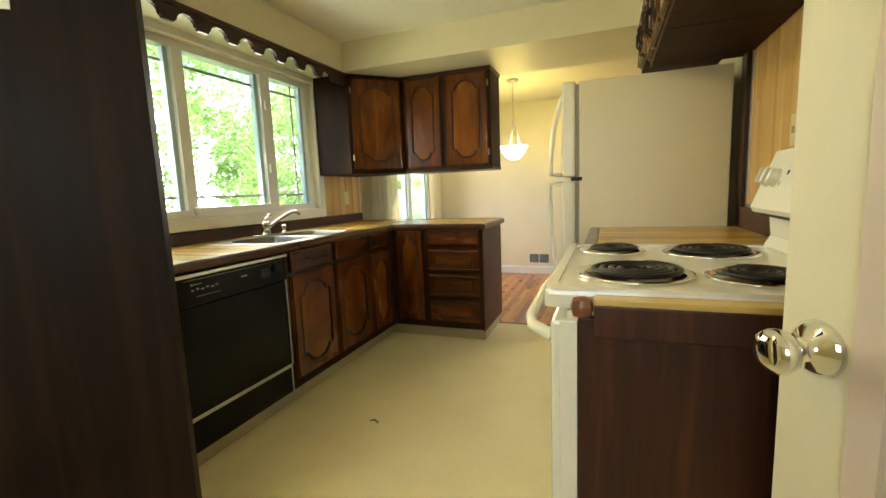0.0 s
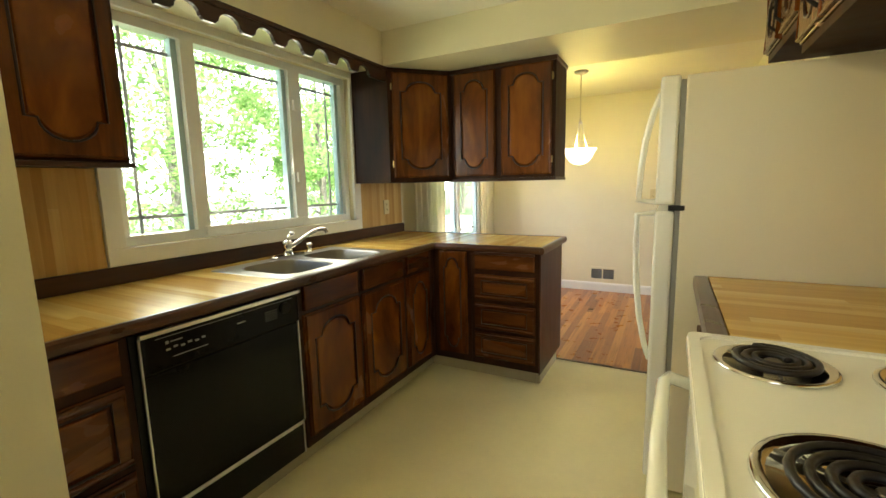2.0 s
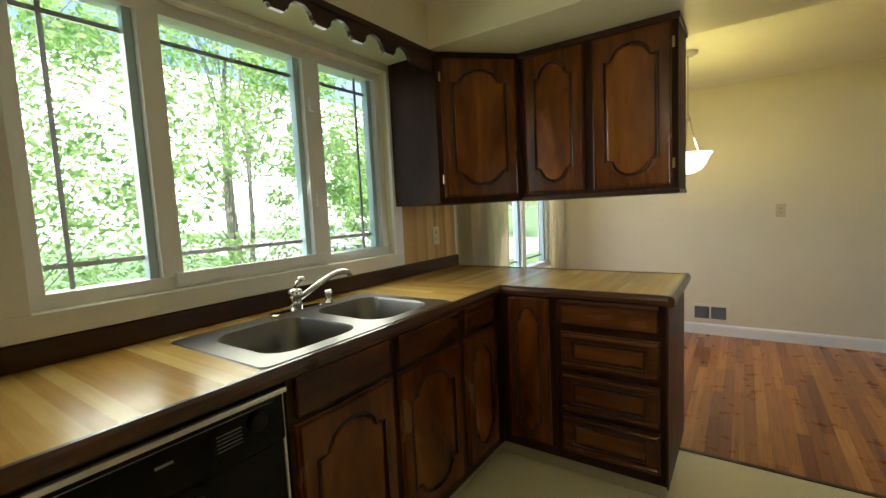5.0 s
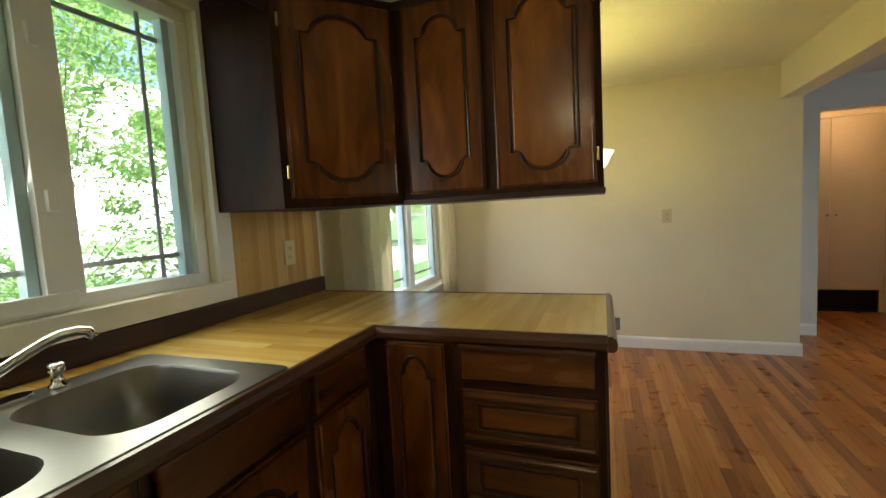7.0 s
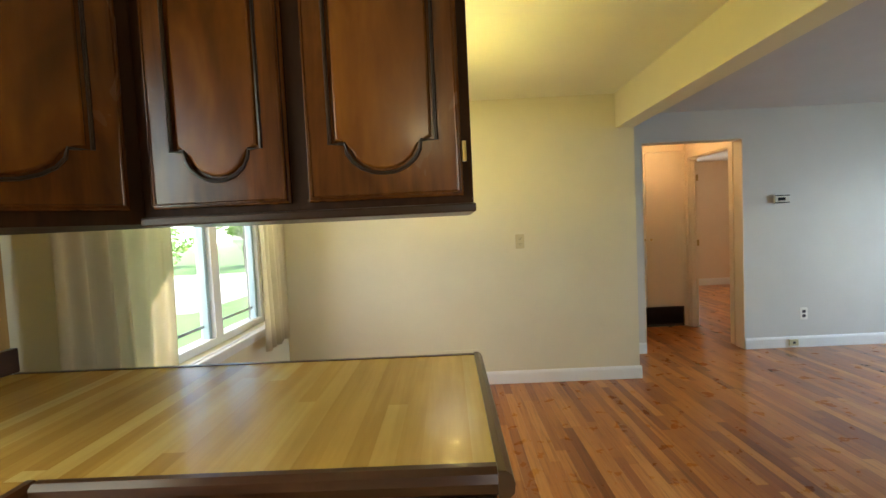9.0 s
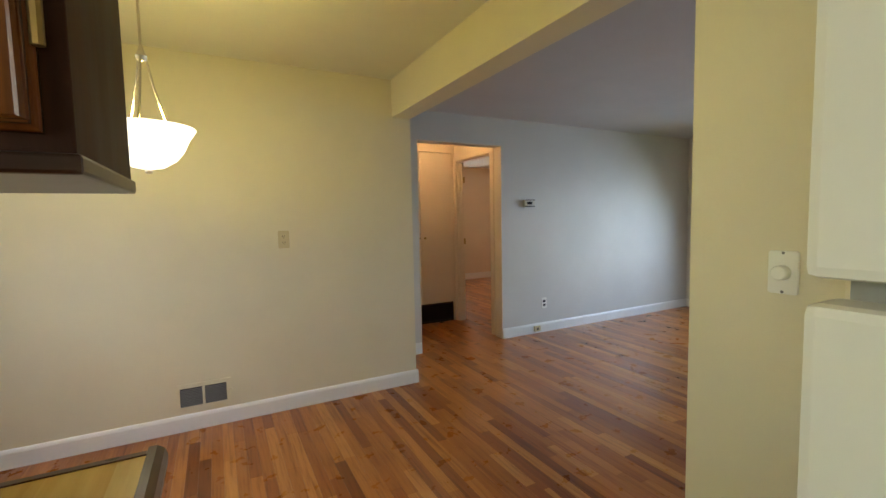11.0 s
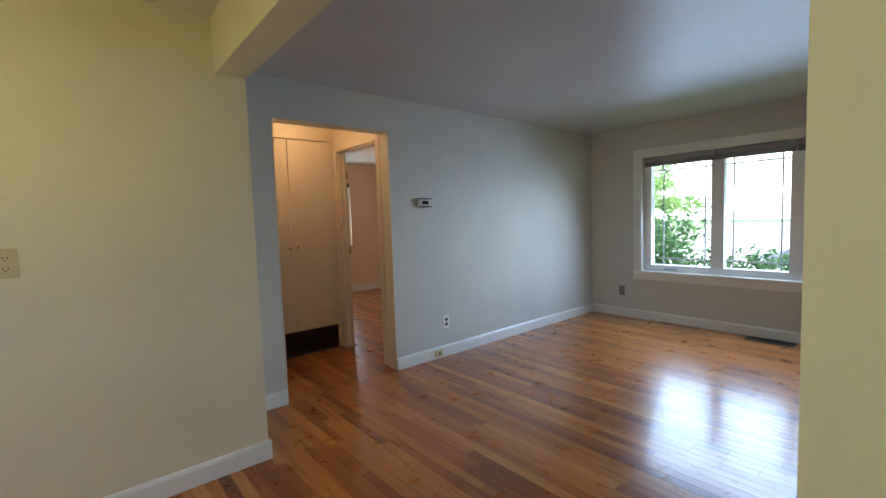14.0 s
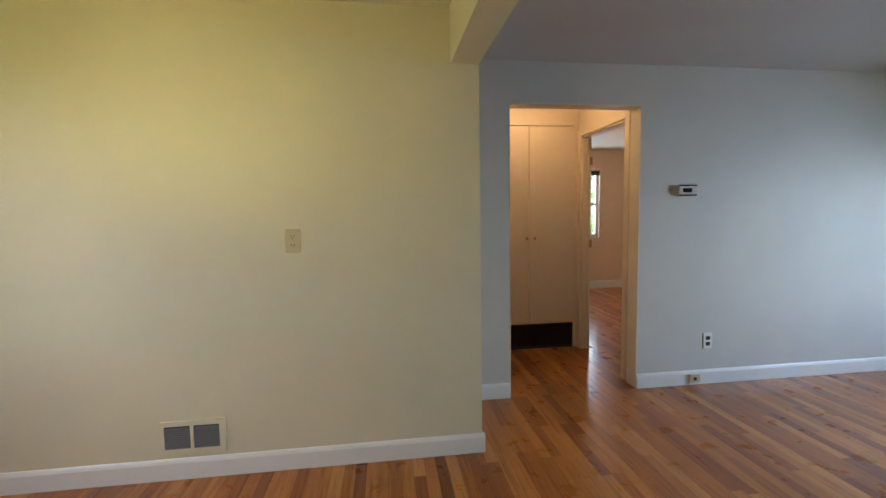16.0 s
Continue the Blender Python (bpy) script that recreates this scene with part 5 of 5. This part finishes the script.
# wall vent
wv = thing("wall_vent", "white painted wall register with two grey louvred grilles", "vent", (-0.10, 6.115, 0.15))
VX0, VX1, VZ0, VZ1 = -0.273, 0.019, 0.125, 0.290
bm = bmesh.new()
ring_prism(bm, [(VX1, VZ1), (VX0, VZ1), (VX0, VZ0), (VX1, VZ0)], [(VX1 - 0.026, VZ1 - 0.024), (VX0 + 0.012, VZ1 - 0.024), (VX0 + 0.012, VZ0 + 0.026), (VX1 - 0.026, VZ0 + 0.026)], lambda a, b, d: Vector((a, 6.115 - d, b)), 0.0, 0.010)
under(wv, part("frame", bm, CREAM, wv))
under(wv, part("divider", boxes((-0.141, -0.127, 6.105, 6.1145, VZ0 + 0.026, VZ1 - 0.024)), CREAM, wv))
under(wv, part("backing", boxes((VX0 + 0.012, VX1 - 0.026, 6.1125, 6.1145, VZ0 + 0.026, VZ1 - 0.024)), DARKP, wv))
for i in range(11):
    z = VZ0 + 0.032 + i * 0.0098
    bm = bmesh.new()
    for a, b in ((VX0 + 0.013, -0.142), (-0.126, VX1 - 0.027)):
        prism(bm, [(6.1125, z), (6.106, z - 0.004), (6.106, z - 0.0025), (6.1125, z + 0.0015)], lambda u, v, w, a=a: Vector((a + w, u, v)), b - a)
    under(wv, part("slat", bm, GREYP, wv))
bm = bmesh.new()
tube(bm, [(VX1 - 0.012, 6.104, 0.22), (VX1 + 0.006, 6.098, 0.22)], 0.004, 7)
tube(bm, [(VX1 - 0.008, 6.104, 0.19), (VX1 - 0.008, 6.104, 0.25)], 0.003, 6)
under(wv, part("lever", bm, CREAM, wv, "small damper lever"))


# curtains
def curtain(y0, y1, z0, z1, x, folds, seed, label):
    rnd = random.Random(seed)
    ph = [rnd.uniform(-0.5, 0.5) for _ in range(8)]
    n, rows = folds * 12, 14
    bm = bmesh.new()
    grid = []
    for j in range(rows + 1):
        tz = j / rows
        row = []
        for i in range(n + 1):
            s = i / n
            amp = 0.026 * (0.45 + 0.55 * (1 - tz)) * (0.8 + 0.3 * math.sin(5 * s + ph[0]))
            yy = y0 + (y1 - y0) * s + 0.012 * math.sin(3.1 * tz + ph[1] + 6 * s)
            xx = x + amp * math.sin(2 * math.pi * folds * s + ph[2] + 0.5 * math.sin(4 * tz + ph[3])) + 0.006 * math.sin(17 * s + 3 * tz)
            row.append(bm.verts.new((xx, yy, z0 + (z1 - z0) * tz)))
        grid.append(row)
    for j in range(rows):
        for i in range(n):
            bm.faces.new((grid[j][i], grid[j][i + 1], grid[j + 1][i + 1], grid[j + 1][i]))
    r = bmesh.ops.solidify(bm, geom=bm.faces[:], thickness=0.002)
    return tagged(part("curtain", bm, CURT, smooth=True), label, "curtain", "curtains of the dining window")


curtain(3.96, 4.56, 0.50, 2.20, KW + 0.10, 6, 3, "long cream sheer curtain gathered beside the window")
curtain(5.46, 5.90, 0.52, 2.20, KW + 0.10, 5, 8, "long cream sheer curtain gathered beside the window")
bm = bmesh.new()
tube(bm, [(KW + 0.10, 3.98, 2.215), (KW + 0.10, 6.03, 2.215)], 0.011, 10)
rod = tagged(part("curtain_rod", bm, TRIM), "plain white curtain rod over the dining window", "curtain rod")
for y in (4.02, 5.0, 5.99):
    part("bracket", boxes((KW, KW + 0.10, y - 0.008, y + 0.008, 2.205, 2.222)), TRIM, rod)

# ---- living room things ----
th = thing("thermostat", "beige and silver wall thermostat", "thermostat", (2.91, 6.747, 1.405))
under(th, part("base", boxes((2.862, 2.962, 6.735, 6.747, 1.366, 1.444), bev=0.003), GREYP, th))
under(th, part("cover", boxes((2.845, 2.978, 6.708, 6.735, 1.370, 1.442), bev=0.008), plain("thermostat_beige", (0.56, 0.52, 0.42), 0.35, var=0.03), th))
under(th, part("window", boxes((2.872, 2.940, 6.706, 6.7085, 1.392, 1.420)), BLACK, th, "dark scale window"))
under(th, part("trim", boxes((2.845, 2.978, 6.7065, 6.709, 1.368, 1.377), (2.845, 2.978, 6.7065, 6.709, 1.434, 1.443)), BLACKM, th))
pj = thing("phone_jack", "small beige phone jack on the baseboard", "outlet", (3.016, 6.733, 0.05))
under(pj, part("cover", boxes((2.975, 3.057, 6.715, 6.733, 0.022, 0.082), bev=0.004), IVORY, pj))
under(pj, part("socket", boxes((3.003, 3.028, 6.713, 6.7155, 0.040, 0.062)), DARKP, pj))
rg = thing("floor_register", "dark bronze floor register in the oak boards", "vent", (5.52, 4.84, 0.0))
bm = bmesh.new()
ring_prism(bm, [(5.595, 5.03), (5.435, 5.03), (5.435, 4.65), (5.595, 4.65)], [(5.578, 5.012), (5.452, 5.012), (5.452, 4.668), (5.578, 4.668)], lambda a, b, d: Vector((a, b, d)), 0.0, 0.006)
under(rg, part("frame", bm, GRILLEM, rg))
under(rg, part("backing", boxes((5.452, 5.578, 4.668, 5.012, 0.0004, 0.001)), DARKP, rg))
for i in range(16):
    y = 4.68 + i * 0.0212
    under(rg, part("slat", boxes((5.452, 5.578, y, y + 0.007, 0.001, 0.005)), GRILLEM, rg))

# ---- hall ----
lc = thing("linen_closet", "cream painted two-door linen closet in the hall", "closet", (2.07, 7.8, 0.0))
under(lc, part("frame", boxes((1.60, 2.55, 7.728, 7.80, 2.045, 2.072), (1.60, 1.62, 7.752, 7.80, 0.25, 2.045), (2.50, 2.55, 7.752, 7.80, 0.25, 2.045), (1.60, 2.55, 7.752, 7.80, 0.235, 0.25), bev=0.002), PEACH, lc))
for a, b, k in ((1.622, 2.118, 2.095), (2.122, 2.498, 2.170)):
    d = under(lc, part("door", boxes((a, b, 7.742, 7.762, 0.253, 2.040), bev=0.003), PEACH, lc))
    bm = bmesh.new()
    lathe(bm, [(0.0, 0.0), (0.008, 0.0), (0.007, 0.012), (0.014, 0.018), (0.013, 0.026), (0.0, 0.030)], pose(k, 7.742, 1.034, 90, 0, 0), 16)
    part("knob", bm, BRASS, d, "small dark metal knob", smooth=True)
gr = thing("return_grille", "dark bronze return-air grille under the closet doors", "vent", (2.07, 7.76, 0.0))
under(gr, part("backing", boxes((1.60, 2.55, 7.775, 7.785, 0.0, 0.234)), DARKP, gr))
under(gr, part("frame", boxes((1.60, 2.55, 7.750, 7.774, 0.001, 0.018), (1.60, 2.55, 7.750, 7.774, 0.222, 0.234), (1.60, 1.612, 7.750, 7.774, 0.018, 0.222), (2.538, 2.55, 7.750, 7.774, 0.018, 0.222)), GRILLEM, gr))
for i in range(12):
    z = 0.03 + i * 0.0165
    bm = bmesh.new()
    prism(bm, [(7.752, z), (7.752, z + 0.003), (7.772, z + 0.012), (7.772, z + 0.009)], lambda u, v, w: Vector((1.612 + w, u, v)), 0.926)
    under(gr, part("slat", bm, GRILLEM, gr))
hl = thing("ceiling_lamp", "small frosted glass hall ceiling lamp", "lamp", (2.05, 7.25, 2.30))
bm = bmesh.new()
lathe(bm, [(0.0, 2.2995), (0.10, 2.2995), (0.10, 2.285), (0.0, 2.284)], Matrix.Translation((2.05, 7.25, 0)), 24)
under(hl, part("base", bm, NICKEL, hl))
bm = bmesh.new()
lathe(bm, [(0.095, 2.2835), (0.088, 2.25), (0.06, 2.222), (0.0, 2.21)], Matrix.Translation((2.05, 7.25, 0)), 24)
g = under(hl, part("shade", bm, SHADEG, hl, "lit frosted dome", smooth=True))
g.visible_shadow = False

# ---- outside ----
struct(part("ground", boxes((-400, 400, -400, 400, -0.75, -0.55)), LAWN), "mown green lawn round the house", "ground")
struct(part("driveway", boxes((-48.0, -6.6, 13.2, 24.5, -0.545, -0.535)), ASPHALT), "pale concrete driveway beyond the lawn", "road")
# Two pale slabs added so the picture window's view looks blown out white
struct(part("road", boxes((11.5, 19.0, -60, 60, -0.545, -0.535)), ASPHALT), "pale street before the house, added to whiten the view", "road")
struct(part("driveway", boxes((19.02, 60.0, 7.6, 34.0, -0.545, -0.535)), ASPHALT), "pale concrete slab across the street, added to whiten the view", "road")


def leaf_cloud(bm, rnd, centre, radii, count, size):
    """Leaves scattered through a clump, thickest towards its skin."""
    for _ in range(count):
        d = Vector((rnd.gauss(0, 1), rnd.gauss(0, 1), rnd.gauss(0, 1))).normalized()
        r = rnd.uniform(0.35, 1.0) ** 0.6
        p = Vector((centre[0] + d.x * radii[0] * r, centre[1] + d.y * radii[1] * r, centre[2] + d.z * radii[2] * r))
        s = size * rnd.uniform(0.6, 1.4)
        t = Vector((rnd.gauss(0, 1), rnd.gauss(0, 1), rnd.gauss(0, 0.6))).normalized()
        b = t.cross(Vector((rnd.gauss(0, 1), rnd.gauss(0, 1), rnd.gauss(0, 1)))).normalized()
        n = t.cross(b) * s * 0.12
        bm.append((p - t * s, p + b * s * 0.45 + n, p + t * s, p - b * s * 0.45 + n))


def quads(name, qs, material, parent=None):
    me = bpy.data.meshes.new(name)
    me.from_pydata([v for q in qs for v in q], [], [(4 * i, 4 * i + 1, 4 * i + 2, 4 * i + 3) for i in range(len(qs))])
    me.materials.append(material)
    ob = new(name, me)
    if parent:
        ob.parent = parent
    return ob


def tree(name, at, height, spread, leaves, size, seed, label, material=LEAF1, low=0.25, trunk=0.14, clumps=46):
    rnd = random.Random(seed)
    root = thing(name, label, "tree", at)
    bm = bmesh.new()
    lean = Vector((rnd.uniform(-0.3, 0.3), rnd.uniform(-0.3, 0.3), 0))
    stem = [Vector((0, 0, -0.05)) + lean * (k / 6) + Vector((rnd.uniform(-0.06, 0.06), rnd.uniform(-0.06, 0.06), height * 0.8 * k / 6)) for k in range(7)]
    tube(bm, stem, trunk, 9, taper=trunk * 0.25)
    qs = []
    for c in range(clumps):
        a, h = rnd.uniform(0, 6.283), rnd.uniform(low, 1.0)
        rr = spread * (0.35 + 0.75 * math.sin(math.pi * min(1, 0.15 + h * 0.8))) * rnd.uniform(0.35, 1.0)
        tip = Vector((rr * math.cos(a), rr * math.sin(a), height * h))
        s = stem[max(1, min(5, int(h * 6) - 1))]
        mid = (s + tip) / 2 + Vector((0, 0, 0.12 * height * rnd.uniform(-0.3, 0.6)))
        tube(bm, [s, mid, tip], trunk * 0.10, 5, taper=0.004)
        k = spread * rnd.uniform(0.15, 0.36)
        leaf_cloud(qs, rnd, tip, (k, k, k * rnd.uniform(0.5, 0.9)), leaves // clumps, size)
    part("trunk", bm, BARK, root)
    quads("crown", qs, material, root)
    return root


# Far walls that glow, added so the gaps between leaves come out white
DISTGLOW = glow("glowing_backdrop", (0.95, 1.0, 0.92), 2.0)
for x, label in ((-75.0, "added glowing backdrop for the bright distance beyond the back garden"), (80.0, "added glowing backdrop for the bright distance beyond the street")):
    struct(part("backdrop", boxes((x, x + 0.5, -130, 150, -0.5, 26)), DISTGLOW), label, "backdrop")


# trees behind the kitchen and dining windows
tree("garden_tree", (-6.2, 2.4, -0.55), 6.0, 2.5, 11500, 0.046, 11, "dense green tree close to the kitchen window", low=0.08, trunk=0.06, clumps=34)
tree("garden_tree", (-7.4, 6.0, -0.55), 6.5, 2.8, 12500, 0.048, 12, "leafy green maple in the back garden", low=0.06, trunk=0.06)
tree("garden_tree", (-8.6, -0.2, -0.55), 7.5, 2.8, 15000, 0.06, 13, "tall dark green tree in the back garden", LEAF2, low=0.12, trunk=0.07)
tree("garden_tree", (-10.5, 12.5, -0.55), 7.0, 3.0, 15000, 0.075, 15, "old spreading tree on the lawn", low=0.22, trunk=0.16)
tree("garden_tree", (-12.5, 3.5, -0.55), 7.0, 3.2, 9000, 0.07, 16, "tall tree at the end of the garden", low=0.1, trunk=0.08)
tree("garden_tree", (-12.0, 8.2, -0.55), 8.0, 3.2, 9000, 0.075, 17, "tall tree at the end of the garden", low=0.35, trunk=0.2)
tree("garden_tree", (-22.0, 29.0, -0.55), 10.0, 5.0, 7000, 0.2, 18, "broad tree across the road", low=0.1, trunk=0.25)
tree("garden_tree", (-30.0, 34.0, -0.55), 10.0, 5.0, 7000, 0.2, 19, "broad tree across the road", low=0.1, trunk=0.25)
tree("garden_tree", (-12.0, 27.5, -0.55), 6.5, 2.6, 10000, 0.08, 27, "leafy tree shading the lawn", low=0.3, trunk=0.14)
# trees and hedge before the picture window
tree("garden_tree", (10.2, 9.0, -0.55), 4.6, 1.7, 13000, 0.048, 21, "sunlit green tree in the front garden", low=0.2)
tree("garden_tree", (24.0, 2.0, -0.55), 9.0, 4.0, 9000, 0.13, 22, "broad tree across the street", LEAF2, low=0.3)
tree("garden_tree", (34.0, 21.0, -0.55), 7.0, 4.0, 8000, 0.13, 23, "broad tree across the street", low=0.3)
tree("garden_tree", (4.6, 15.5, -0.55), 5.0, 2.2, 6000, 0.10, 24, "green tree behind the bedroom", low=0.15)


def hedge(name, x0, x1, y0, y1, h, n, seed, label):
    rnd = random.Random(seed)
    qs = []
    for _ in range(n):
        c = (rnd.uniform(x0, x1), rnd.uniform(y0, y1), -0.55 + h * rnd.uniform(0.1, 0.92))
        leaf_cloud(qs, rnd, c, (0.22, 0.22, 0.20), 26, 0.05)
    return tagged(quads(name, qs, LEAF2), label, "hedge", kind="stuff")


hedge("hedge", 8.2, 9.3, 6.6, 9.2, 1.75, 300, 31, "clipped dark green hedge in the front garden")
hedge("hedge", 8.6, 9.4, 1.0, 6.6, 1.15, 360, 32, "low green shrubs under the picture window")
hedge("hedge", -6.2, -4.6, -0.8, 5.0, 1.0, 300, 33, "low green shrubs under the kitchen window")

# the neighbour's house across the street
nh = thing("neighbour_house", "pale single-storey house with a slate blue gabled roof", "house", (23.0, 4.2, -0.55))
under(nh, part("wall", boxes((20.0, 27.0, -0.5, 6.6, -0.55, 2.4)), SIDING, nh))
bm = bmesh.new()
prism(bm, [(-1.2, 2.35), (7.3, 2.35), (3.05, 4.6)], lambda u, v, w: Vector((19.6 + w, u, v)), 7.8)
under(nh, part("roof", bm, ROOFM, nh, "slate blue shingled roof"))
for y in (0.6, 2.6, 4.6):
    w = under(nh, part("window", boxes((19.93, 20.0, y, y + 1.1, 0.4, 1.6), bev=0.01), TRIM, nh))
    part("pane", boxes((19.915, 19.929, y + 0.08, y + 1.02, 0.48, 1.52)), BLACK, w)

# parked car seen past the dining window
car = thing("parked_car", "silver saloon car parked at the road", "car", (-16.6, 17.0, -0.535))
prof = [(-2.2, 0.30), (2.2, 0.30), (2.22, 0.62), (1.75, 0.84), (1.0, 0.92), (0.45, 1.36), (-0.85, 1.38), (-1.55, 0.98), (-2.15, 0.90), (-2.24, 0.6)]
bm = bmesh.new()
prism(bm, prof, lambda u, v, w: Vector((-17.45 + w, 17.0 + u, -0.535 + v)), 1.7, 0.06)
under(car, part("body", bm, CARP, car))
under(car, part("side_window", boxes((-15.752, -15.745, 16.25, 17.45, 0.42, 0.78)), BLACK, car, "dark side window"))
for y in (15.65, 18.4):
    for x in (-17.35, -15.85):
        bm = bmesh.new()
        lathe(bm, [(0.0, -0.1), (0.22, -0.1), (0.31, -0.07), (0.31, 0.07), (0.22, 0.1), (0.0, 0.1)], pose(x, y, -0.225, 0, 90, 0), 20)
        w = under(car, part("wheel", bm, BLACKM, car))
        bm = bmesh.new()
        lathe(bm, [(0.0, 0.0), (0.19, 0.0), (0.17, 0.012), (0.0, 0.016)], pose(x + 0.101, y, -0.225, 0, 90, 0), 18)
        part("rim", bm, ALU, w)

# ---- oak strips, laid along y ----
rnd = random.Random(5)
W = 0.0572
near, far = [], []


def lay(x0, x1, y0, y1):
    x = x0
    while x < x1 - 0.004:
        xe = min(x + W, x1)
        y = y0 - rnd.uniform(0, 0.9)
        while y < y1:
            ln = rnd.choice((0.35, 0.5, 0.7, 0.85, 1.0, 1.3)) * rnd.uniform(0.85, 1.15)
            a, b = max(y, y0), min(y + ln, y1)
            if b - a > 0.03:
                mx, my = (x + xe) / 2, (a + b) / 2
                (near if 0.15 < mx < 2.35 and 3.85 < my < 6.2 else far).append((x, xe, a, b))
            y += ln
        x = xe


lay(KW, 1.305, 3.85, 6.115)
lay(1.305, KE + 0.12, 3.85, 6.747)
lay(KE + 0.12, 5.629, 0.90, 6.747)
lay(1.02, 2.60, 6.747, 7.75)
lay(2.60, 2.72, 6.95, 7.675)
lay(2.72, 5.67, 6.867, 10.68)


def board(x0, x1, y0, y1):
    """Eight corners of a strip with a fine chamfer along its top edges."""
    g, c = 0.0002, 0.0006
    return ([(x0 + g, y0 + g, -0.015), (x1 - g, y0 + g, -0.015), (x1 - g, y1 - g, -0.015), (x0 + g, y1 - g, -0.015),
             (x0 + g, y0 + g, -c), (x1 - g, y0 + g, -c), (x1 - g, y1 - g, -c), (x0 + g, y1 - g, -c),
             (x0 + g + c, y0 + g + c, 0), (x1 - g - c, y0 + g + c, 0), (x1 - g - c, y1 - g - c, 0), (x0 + g + c, y1 - g - c, 0)],
            [(0, 1, 5, 4), (1, 2, 6, 5), (2, 3, 7, 6), (3, 0, 4, 7), (4, 5, 9, 8), (5, 6, 10, 9), (6, 7, 11, 10), (7, 4, 8, 11), (8, 9, 10, 11)])


far += near[295:]
for b in near[:295]:
    v, f = board(*b)
    me = bpy.data.meshes.new("plank")
    me.from_pydata(v, [], f)
    me.materials.append(BOARDS)
    new("plank", me).parent = floor_wood
vs, fs = [], []
for b in far:
    v, f = board(*b)
    n = len(vs)
    vs += v
    fs += [tuple(i + n for i in q) for q in f]
me = bpy.data.meshes.new("planks")
me.from_pydata(vs, [], fs)
me.materials.append(BOARDS)
rest = new("planks", me)
rest.parent = floor_wood
rest["kind"] = "stuff"
